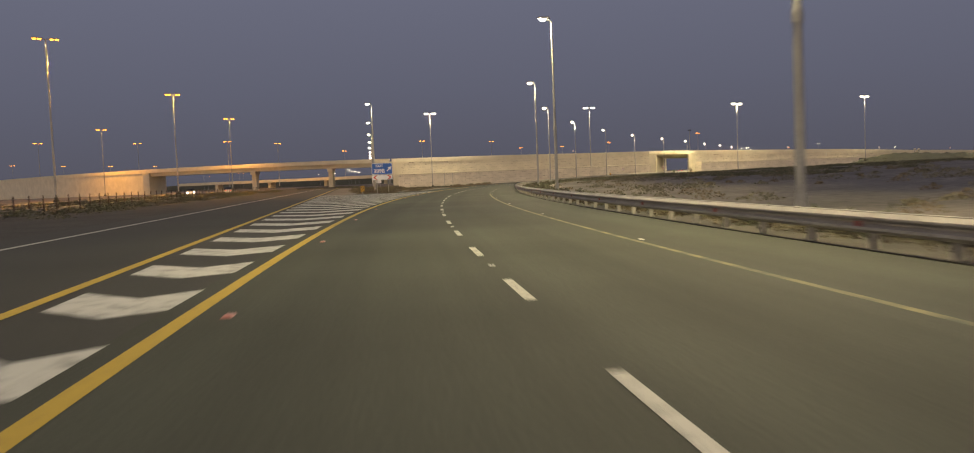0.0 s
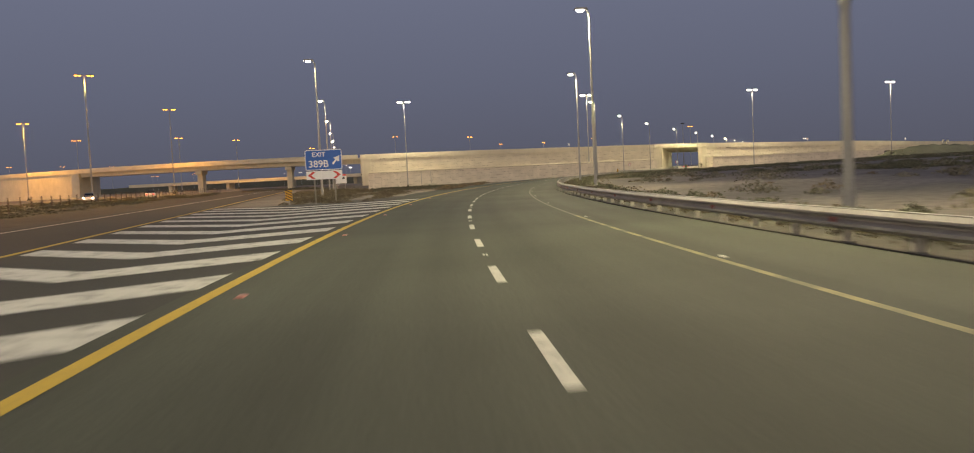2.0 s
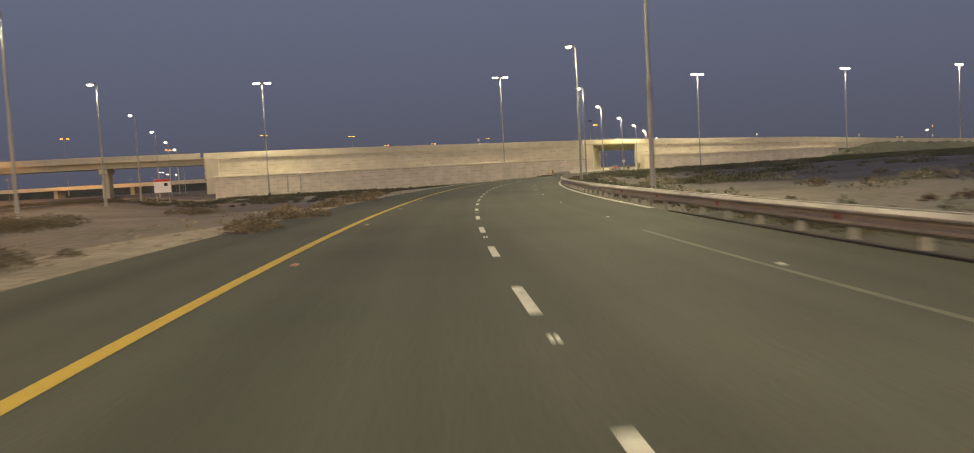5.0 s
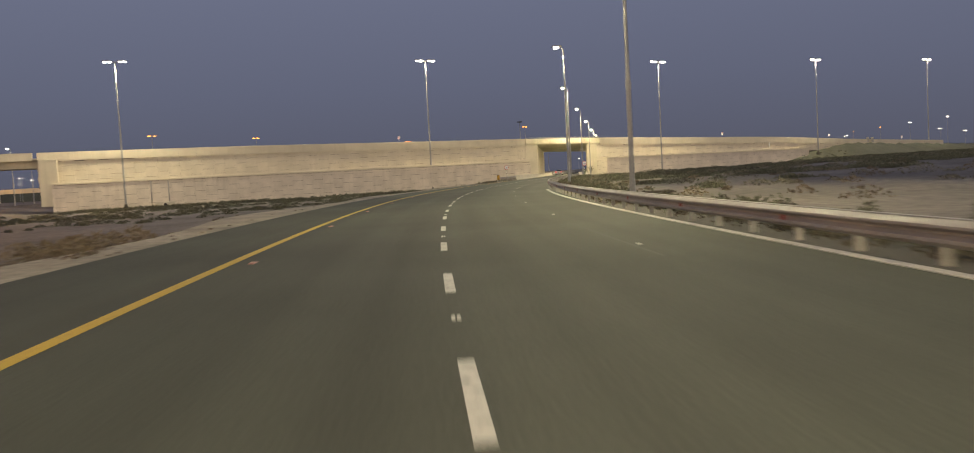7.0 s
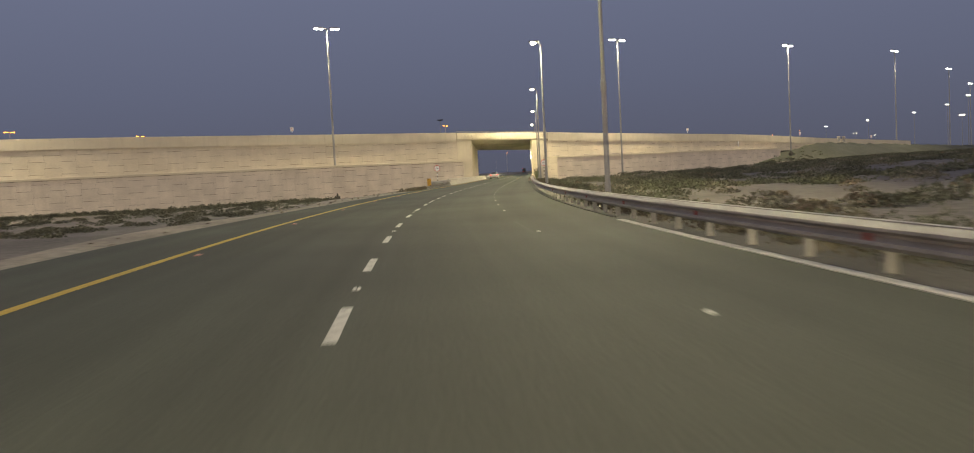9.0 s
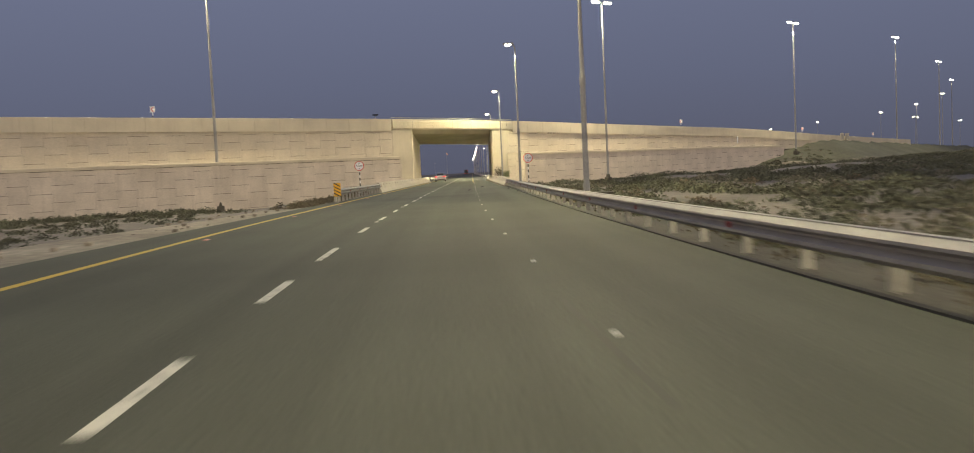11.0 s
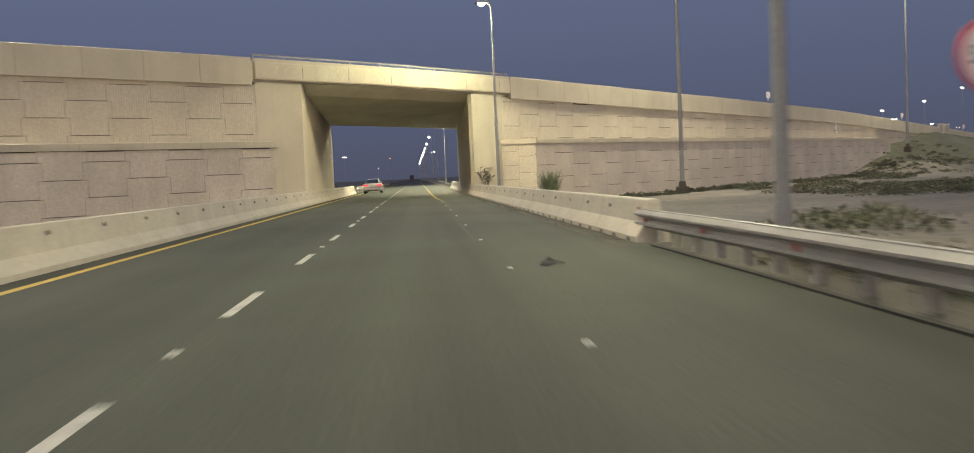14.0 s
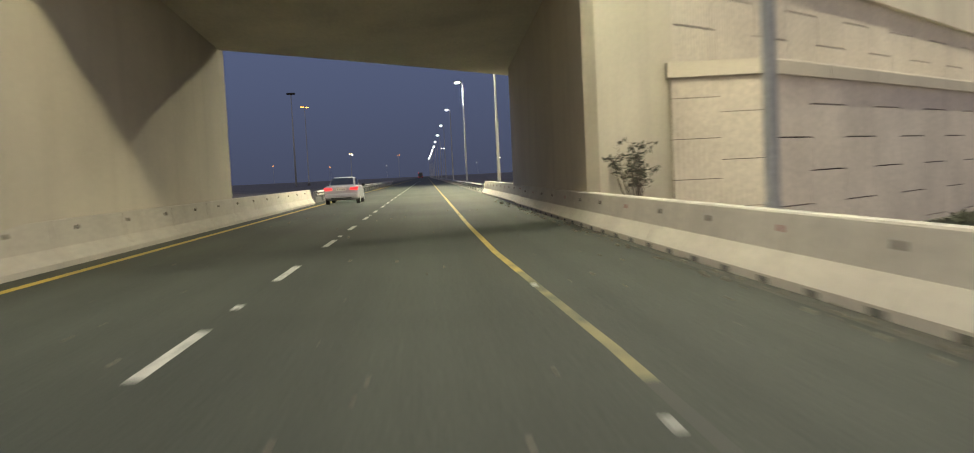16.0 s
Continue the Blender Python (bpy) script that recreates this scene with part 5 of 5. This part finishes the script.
def bush(x, y, z, h, w, n, label, seed, mat):
    """A thin upright bush: bare stems that fork, with leaves along the twigs."""
    r = random.Random(seed)
    base = thing("bush", label, "bush", at=(x, y, z))
    st, lv = Build(), Build()
    for _ in range(n):
        a = r.uniform(0, 2 * math.pi)
        lean = r.uniform(0.1, 1.0) * w
        top = Vector((lean * math.cos(a), lean * math.sin(a), h * r.uniform(0.6, 1.0)))
        mid = top * 0.5 + Vector((r.uniform(-0.1, 0.1), r.uniform(-0.1, 0.1), 0.05))
        st.tube((0, 0, 0), mid, 0.014, 0.010, 5).tube(mid, top, 0.010, 0.004, 5)
        for k in range(3):
            q = mid.lerp(top, r.random())
            e = q + Vector((r.gauss(0, 0.2), r.gauss(0, 0.2), r.uniform(0.05, 0.3)))
            st.tube(q, e, 0.006, 0.003, 4)
            for _ in range(7):
                c = q.lerp(e, r.random()) + Vector((r.gauss(0, 0.05), r.gauss(0, 0.05), r.gauss(0, 0.05)))
                u = Vector((r.gauss(0, 1), r.gauss(0, 1), r.gauss(0, 1))).normalized() * 0.065
                v = Vector((r.gauss(0, 1), r.gauss(0, 1), r.gauss(0, 1))).normalized() * 0.028
                lv.add([c - u, c + v, c + u, c - v], [(0, 1, 2, 3)])
    part("stem", st, M["twig"], base)
    part("foliage", lv, mat, base)


bush(4.68, 19.5, 0, 1.85, 0.60, 20, "thin leafy bush growing behind the concrete barrier", 3, M["leaf_green"])
bush(4.3, 36.5, 0, 1.7, 0.7, 26, "dark leafy bush behind the barrier beyond the bridge", 4, M["leaf"])


def tuft(x, y, h, w, n, label, seed):
    """A fan of thin arching blades from one root."""
    r = random.Random(seed)
    base = thing("bush", label, "bush", at=(x, y, 0))
    for k in range(3):
        b = Build()
        for _ in range(n // 3):
            a, lean, tall = r.uniform(0, 2 * math.pi), w * r.random() ** 0.7, h * r.uniform(0.55, 1.0)
            d = Vector((math.cos(a), math.sin(a), 0))
            e = Vector((-d.y, d.x, 0)) * 0.016
            root = d * 0.10 * r.random()
            mid, tip = root + d * lean * 0.35 + Vector((0, 0, tall * 0.62)), root + d * lean + Vector((0, 0, tall))
            b.add([root - e, root + e, mid + e, mid - e, tip], [(0, 1, 2, 3), (3, 2, 4)])
        part("blades", b, M["leaf_soft"], base)


tuft(4.42, -11.4, 1.45, 0.55, 420, "soft grey-green tuft of upright blades before the wall", 6)


# ---------- small things along the wall ----------
def culvert(x):
    p = min(tier_l, key=lambda w: abs(w.x - x))
    base = thing("culvert", "small pale concrete culvert headwall with a dark pipe mouth", "culvert", at=(p.x + 0.9, p.y - 1.6, ground_height(p.x, p.y) - 0.05), rz=0.5)
    part("headwall", Build().box((0, 0, 0.55), (3.4, 0.35, 1.2)), M["barrier"], base, bevel=0.05)
    part("apron", Build().box((0, -0.9, 0.05), (3.0, 1.5, 0.14)), M["barrier"], base, "concrete apron", bevel=0.03)
    # a capped tube; its black colour stands in for the unlit hollow
    part("pipe", Build().tube((0, -0.24, 0.55), (0, 0.1, 0.55), 0.34, 0.34, 18), M["black"], base, "dark pipe mouth")
    part("pipe_rim", Build().tube((0, -0.21, 0.55), (0, 0.1, 0.55), 0.42, 0.42, 18), M["concrete_soffit"], base, "grey pipe rim")


culvert(-72.0)


def downpipe(x, line, z0, z1, mat, r):
    i = min(range(1, len(line) - 1), key=lambda k: abs(line[k].x - x))
    d = (line[i + 1] - line[i]).normalized()
    px, py = line[i].x + d.y * (0.12 + r), line[i].y - d.x * (0.12 + r)
    base = thing("drainpipe", "narrow drainpipe fixed upright to the retaining wall", "drainpipe", "drainpipes on the wall", at=(px, py, z0))
    part("pipe", Build().tube((0, 0, 0), (0, 0, z1 - z0), r, r, 10), mat, base, smooth=True)
    part("shoe", Build().tube((0, 0, 0.05), (0.06, -0.12, -0.06), r, r, 10), mat, base, smooth=True)
    for k in (0.2, 0.8):
        part("bracket", Build().box((0, 0.05, (z1 - z0) * k), (r * 3, r * 2.6, 0.06)), M["steel_dull"], base)


downpipe(-74.2, tier_l, -0.6, 3.3, M["pole"], 0.08)
downpipe(-71.6, tier_l, -0.6, 3.3, M["pole"], 0.08)
downpipe(51.0, wr_pts, 4.5, 5.7, M["sign_white"], 0.11)


def utility_box(x, dx):
    p = min(WALL, key=lambda w: abs(w.x - x))
    base = thing("utility_box", "small pale utility cabinet on the bank's crest", "utility box", "cabinets on the bank", at=(p.x + dx, p.y - 0.6, ground_height(p.x, p.y - 0.6) - 0.1))
    part("body", Build().box((0, 0, 0.75), (0.7, 0.5, 1.5)), M["barrier"], base, bevel=0.03)
    part("lid", Build().box((0, 0, 1.54), (0.8, 0.6, 0.08)), M["barrier"], base, bevel=0.02)
    part("door", Build().box((0, -0.26, 0.8), (0.56, 0.03, 1.2)), M["steel"], base)


def notice_board(x, y):
    """A white board with a red band along its top, on two posts."""
    base = thing("notice_board", "white roadside board with a red top band on two posts", "road sign", at=(x, y, ground_height(x, y)), rz=0.75)
    part("board", Build().box((0, 0, 2.8), (2.7, 0.08, 2.3)), M["sign_white"], base, "white board", bevel=0.02)
    part("band", Build().box((0, -0.043, 3.72), (2.66, 0.01, 0.42)), M["sign_red"], base, "red band")
    part("mark", Build().box((0.55, -0.043, 3.0), (0.6, 0.01, 0.55)), M["black"], base)
    for s in (-1, 1):
        part("post", Build().tube((s * 1.0, 0.1, -0.2), (s * 1.0, 0.1, 3.9), 0.07, 0.07, 8), M["steel"], base)


notice_board(-67.4, -91.9)
utility_box(85.0, 0.0)
utility_box(86.0, 0.6)


def drain_chamber(x, y, a):
    base = thing("drain_chamber", "low drain chamber with a grey slab lid beside the rail", "drain chamber", "drain chambers beside the road", at=(x, y, 0), rz=a)
    part("chamber", Build().box((0, 0, 0.08), (0.85, 0.85, 0.32)), M["black"], base, "dark chamber wall", bevel=0.02)
    part("lid", Build().box((0, 0, 0.28), (1.05, 1.05, 0.08)), M["gravel"], base, "grey slab lid", bevel=0.02)


drain_chamber(5.6, -69.3, 0.0)
drain_chamber(64.6, -297.0, 0.5)
drain_chamber(31.6, -226.6, 0.4)
drain_chamber(12.7, -147.6, 0.15)


def rubble(label, spots, rng, size):
    """Loose stones, each an uneven block."""
    b = Build()
    for x, y in spots:
        s = size * rng.uniform(0.4, 1.5)
        z = max(ground_height(x, y), 0.0 if -7 < x - lane_x(y) < 5.9 else -9.0)
        vs = []
        for k in range(8):
            q = ((k & 1) - 0.5, ((k >> 1) & 1) - 0.5, ((k >> 2) & 1) * 0.7)
            vs.append((x + s * (q[0] + rng.uniform(-0.2, 0.2)), y + s * (q[1] + rng.uniform(-0.2, 0.2)), z - 0.1 * s + s * (q[2] + rng.uniform(-0.15, 0.1))))
        b.add(vs, [(0, 2, 3, 1), (4, 5, 7, 6), (0, 1, 5, 4), (1, 3, 7, 5), (3, 2, 6, 7), (2, 0, 4, 6)])
    tagged(part("rubble", b, M["pale_sand"]), label, "stones", kind="stuff")


rubble("pale rubble strewn down the ridge at the wall's end", [(p.x + rng.uniform(1, 8), p.y - rng.uniform(0.5, 9)) for p in wall_span(56, 67) for _ in range(1)], rng, 0.28)
rubble("small stones on the sand behind the guardrail", [off_lane(y, lerp_table(y, RIGHT_EDGE) + rng.uniform(0.9, 5.0))[:2] for y in [rng.uniform(-330, -30) for _ in range(900)]], rng, 0.12)
rubble("small stones on the sand beside the road", [off_lane(y, lerp_table(y, LEFT_EDGE) - rng.uniform(0.2, 6.0))[:2] for y in [rng.uniform(-215, -60) for _ in range(500)]], rng, 0.10)


rubble("dust and small debris along the barrier's foot", [(right_barrier(y) - rng.uniform(0.02, 0.5) ** 1.3, y) for y in [rng.uniform(-26, 40) for _ in range(420)]], rng, 0.035)


rubble("scattered grit and flakes on the asphalt under the bridge", [(rng.uniform(-5.6, 3.2), y) for y in [rng.uniform(2, 34) for _ in range(90)]], rng, 0.03)


def tyre_scrap(x, y, rz, size):
    """A curled dark strip: torn tyre, also used for dark patches at the kerb."""
    base = thing("tyre_scrap", "small dark curled scrap lying on the asphalt", "road debris", "scraps on the road", at=(x, y, 0.0), rz=rz)
    b = Build()
    for k in range(7):
        u = k / 6
        z = size * (0.02 + 0.16 * math.sin(math.pi * u) ** 2 + 0.05 * (k % 2))
        w = size * (0.16 + 0.06 * math.sin(5 * u))
        b.v += [(size * (u - 0.5), -w, 0.004 + z * 0.4), (size * (u - 0.5), w * 0.8, 0.004 + z), (size * (u - 0.5), w * 0.8, 0.016 + z), (size * (u - 0.5), -w, 0.016 + z * 0.4)]
    b.f = [(4 * k + j, 4 * k + (j + 1) % 4, 4 * k + 4 + (j + 1) % 4, 4 * k + 4 + j) for k in range(6) for j in range(4)] + [(3, 2, 1, 0), (24, 25, 26, 27)]
    part("tread", b, M["rubber"], base)


# the last two stand in for flat dark patches at the kerb
for x, y, rz, size in ((1.70, -29.1, 0.7, 0.42), (0.68, -39.7, 0.3, 0.32), (3.45, -40.0, 1.2, 0.34), (3.60, -49.5, 1.4, 0.36)):
    tyre_scrap(x, y, rz, size)


def beam_relief():
    """Shallow arched ribs cast in the bridge's edge beam, and its upright joints."""
    base = thing("edge_relief", "shallow arched relief cast into the bridge beam", "bridge", kind="structure")
    length = line_length(ends)
    k = 0
    s = 0.5
    while s < length - 2.0:
        b = Build()
        last = None
        for j in range(9):
            u = j / 8
            p, a = line_at(ends, s + 1.1 * u)
            d = Vector((math.cos(a), math.sin(a), 0))
            q = p + Vector((d.y, -d.x, 0)) * 0.262 + Vector((0, 0, -1.02 + 0.68 * (math.sin(math.pi * u) ** 0.7)))
            if last is not None:
                b.tube(last, q, 0.014, 0.014, 5, False)
            last = q
        part("arch", b, M["concrete_soffit"], base)
        s += 0.62 if k % 4 != 3 else 1.5
        k += 1
    s = 3.0
    while s < length - 1:
        p, a = line_at(ends, s)
        d = Vector((math.cos(a), math.sin(a), 0))
        q = p + Vector((d.y, -d.x, 0)) * 0.262
        part("joint", Build().box((q.x, q.y, q.z - 0.66), (0.02, 0.012, 0.84), a), M["joint"], base)
        s += 3.2


beam_relief()


# ---------- vehicles ----------
def loft(sections, close_ends=True):
    b = Build()
    n = len(sections[0])
    for s in sections:
        b.v += s
    for i in range(len(sections) - 1):
        for j in range(n):
            k = (j + 1) % n
            b.f.append((i * n + j, (i + 1) * n + j, (i + 1) * n + k, i * n + k))
    if close_ends:
        b.f += [tuple(range(n)), tuple(range(len(b.v) - 1, len(b.v) - 1 - n, -1))]
    return b


def ring(y, w, z0, z1, belly=0.0, n=4):
    """A closed cross-section: half width w between the heights z0 and z1, with rounded corners and full sides."""
    r = min(0.16, (z1 - z0) * 0.35)
    pts = []
    for sx, sz, a0 in ((1, 1, 0), (-1, 1, 90), (-1, -1, 180), (1, -1, 270)):
        for i in range(n + 1):
            a = radians(a0 + 90 * i / n)
            pts.append((sx * (w - r) + r * math.cos(a), y, (z1 - r if sz > 0 else z0 + r) + r * math.sin(a)))
    return pts


def sedan(x, y):
    """A saloon seen from behind; its back at y, its nose further on."""
    base = thing("car", "white four-door sedan with lit red tail lamps, seen driving ahead", "car", at=(x, y, 0))
    body = loft([ring(0.02, 0.80, 0.42, 0.80), ring(0.10, 0.87, 0.32, 0.93), ring(0.25, 0.91, 0.26, 1.00), ring(0.75, 0.925, 0.22, 1.02), ring(1.3, 0.93, 0.20, 0.99), ring(2.6, 0.93, 0.20, 0.95),
                 ring(3.6, 0.92, 0.20, 0.91), ring(4.3, 0.90, 0.22, 0.84), ring(4.7, 0.85, 0.28, 0.74), ring(4.85, 0.72, 0.36, 0.62)])
    part("body", body, M["car_white"], base, "white painted bodywork", smooth=True)
    roof = loft([ring(0.55, 0.70, 0.92, 1.03), ring(1.05, 0.665, 0.92, 1.26), ring(1.45, 0.64, 0.92, 1.41), ring(2.0, 0.63, 0.92, 1.465), ring(2.7, 0.64, 0.92, 1.44), ring(3.2, 0.68, 0.90, 1.20), ring(3.65, 0.72, 0.88, 0.96)])
    part("roof", roof, M["car_white"], base, "white roof and pillars", smooth=True)
    rear = Build().add([(-0.62, 0.56, 1.05), (0.62, 0.56, 1.05), (0.59, 1.03, 1.275), (-0.59, 1.03, 1.275), (0.53, 1.40, 1.415), (-0.53, 1.40, 1.415)], [(0, 1, 2, 3), (3, 2, 4, 5)])
    part("rear_window", rear, M["car_glass"], base, "dark rear window")
    part("windscreen", Build().poly([(0.60, 3.60, 1.0), (-0.60, 3.60, 1.0), (-0.54, 2.83, 1.40), (0.54, 2.83, 1.40)]), M["car_glass"], base, "dark windscreen")
    for s in (-1, 1):
        pts = [(s * 0.712, 1.05, 1.02), (s * 0.690, 3.25, 1.0), (s * 0.652, 2.75, 1.36), (s * 0.650, 1.55, 1.37)]
        part("side_window", Build().poly(pts if s > 0 else pts[::-1]), M["car_glass"], base, "dark side window")
        part("tail_lamp", Build().add([(s * 0.46, -0.035, 0.77), (s * 0.86, 0.03, 0.75), (s * 0.93, 0.10, 0.91), (s * 0.50, 0.00, 0.90), (s * 0.50, 0.16, 0.78), (s * 0.86, 0.22, 0.76), (s * 0.89, 0.26, 0.90), (s * 0.52, 0.18, 0.89)],
                                      [(0, 1, 2, 3), (4, 7, 6, 5), (0, 4, 5, 1), (1, 5, 6, 2), (2, 6, 7, 3), (3, 7, 4, 0)]), M["tail_on"], base, "glowing red tail lamp")
        part("mirror", Build().box((s * 0.97, 3.0, 0.99), (0.18, 0.12, 0.14)), M["black"], base, "dark door mirror", bevel=0.03)
        part("exhaust", Build().tube((s * 0.55, 0.10, 0.30), (s * 0.55, 0.35, 0.30), 0.045, 0.045, 10), M["chrome"], base)
        for wy in (0.98, 3.82):
            wheel = part("wheel", Build().tube((s * 0.72, wy, 0.33), (s * 0.915, wy, 0.33), 0.33, 0.33, 24), M["rubber"], base, "black tyre")
            part("rim", Build().tube((s * 0.80, wy, 0.33), (s * 0.922, wy, 0.33), 0.22, 0.20, 18), M["rim"], wheel, "alloy rim")
    part("trim", Build().box((0, 0.028, 0.925), (0.66, 0.03, 0.03)), M["chrome"], base, "chrome boot strip")
    plate = part("number_plate", Build().box((0, 0.005, 0.80), (0.50, 0.02, 0.12)), M["plate"], base, "pale number plate")
    for k in range(5):
        part("mark", Build().box((-0.17 + 0.085 * k, -0.007, 0.80), (0.045, 0.006, 0.07)), M["black"], plate)
    part("bumper", loft([ring(-0.04, 0.74, 0.34, 0.58), ring(0.06, 0.86, 0.30, 0.60), ring(0.22, 0.915, 0.28, 0.60)]), M["car_white"], base, "white rear bumper", smooth=True)
    part("diffuser", Build().box((0, -0.02, 0.33), (1.1, 0.06, 0.09)), M["black"], base, "black lower bumper")


sedan(-4.65, 46.6)


def far_truck(x, y):
    base = thing("truck", "distant dark lorry with red tail lamps", "truck", at=(x, y, 0))
    part("box", Build().box((0, 3.5, 2.2), (2.5, 7.0, 2.6)), M["black"], base, "dark cargo box", bevel=0.05)
    part("cab", Build().box((0, 8.2, 1.8), (2.4, 2.0, 2.4)), M["black"], base, bevel=0.1)
    for s in (-1, 1):
        part("tail_lamp", Build().box((s * 0.95, -0.04, 0.95), (0.24, 0.08, 0.14)), M["tail_on"], base, "glowing red tail lamp")
        part("tail_lamp", Build().box((s * 0.95, -0.04, 3.3), (0.2, 0.08, 0.12)), M["tail_on"], base, "glowing red marker lamp")
        for wy in (1.2, 2.4, 8.2):
            part("wheel", Build().tube((s * 0.8, wy, 0.5), (s * 1.2, wy, 0.5), 0.5, 0.5, 16), M["rubber"], base, "black tyre")


far_truck(-3.6, 520)


def far_car(x, y, rz, mat, lamp, label):
    """A small car far off with one pair of lamps lit, its lit end at the origin facing -y."""
    base = thing("car", label, "car", at=(x, y, ground_height(x, y)), rz=rz)
    part("body", loft([ring(0.02, 0.78, 0.40, 0.76), ring(0.3, 0.88, 0.26, 0.92), ring(2.2, 0.90, 0.22, 0.96), ring(4.1, 0.87, 0.26, 0.90), ring(4.4, 0.76, 0.40, 0.74)]), mat, base, "painted bodywork", smooth=True)
    part("cabin", loft([ring(1.0, 0.66, 0.88, 1.02), ring(1.7, 0.62, 0.88, 1.44), ring(2.9, 0.62, 0.88, 1.44), ring(3.6, 0.66, 0.88, 1.02)]), M["car_glass"], base, "dark glazed cabin", smooth=True)
    for k in (-1, 1):
        part("lamp", Build().tube((k * 0.62, -0.02, 0.68), (k * 0.62, 0.10, 0.68), 0.13, 0.13, 12), lamp, base, "lit lamp")
        for wy in (0.85, 3.6):
            part("wheel", Build().tube((k * 0.70, wy, 0.32), (k * 0.90, wy, 0.32), 0.32, 0.32, 18), M["rubber"], base, "black tyre")


far_car(-60, -178, 0.75, M["car_white"], M["lamp_far"], "pale car far off with lit white headlamps")
far_car(-74, -150, 0.70, M["plate"], M["tail_on"], "pale car far off with lit red tail lamps")
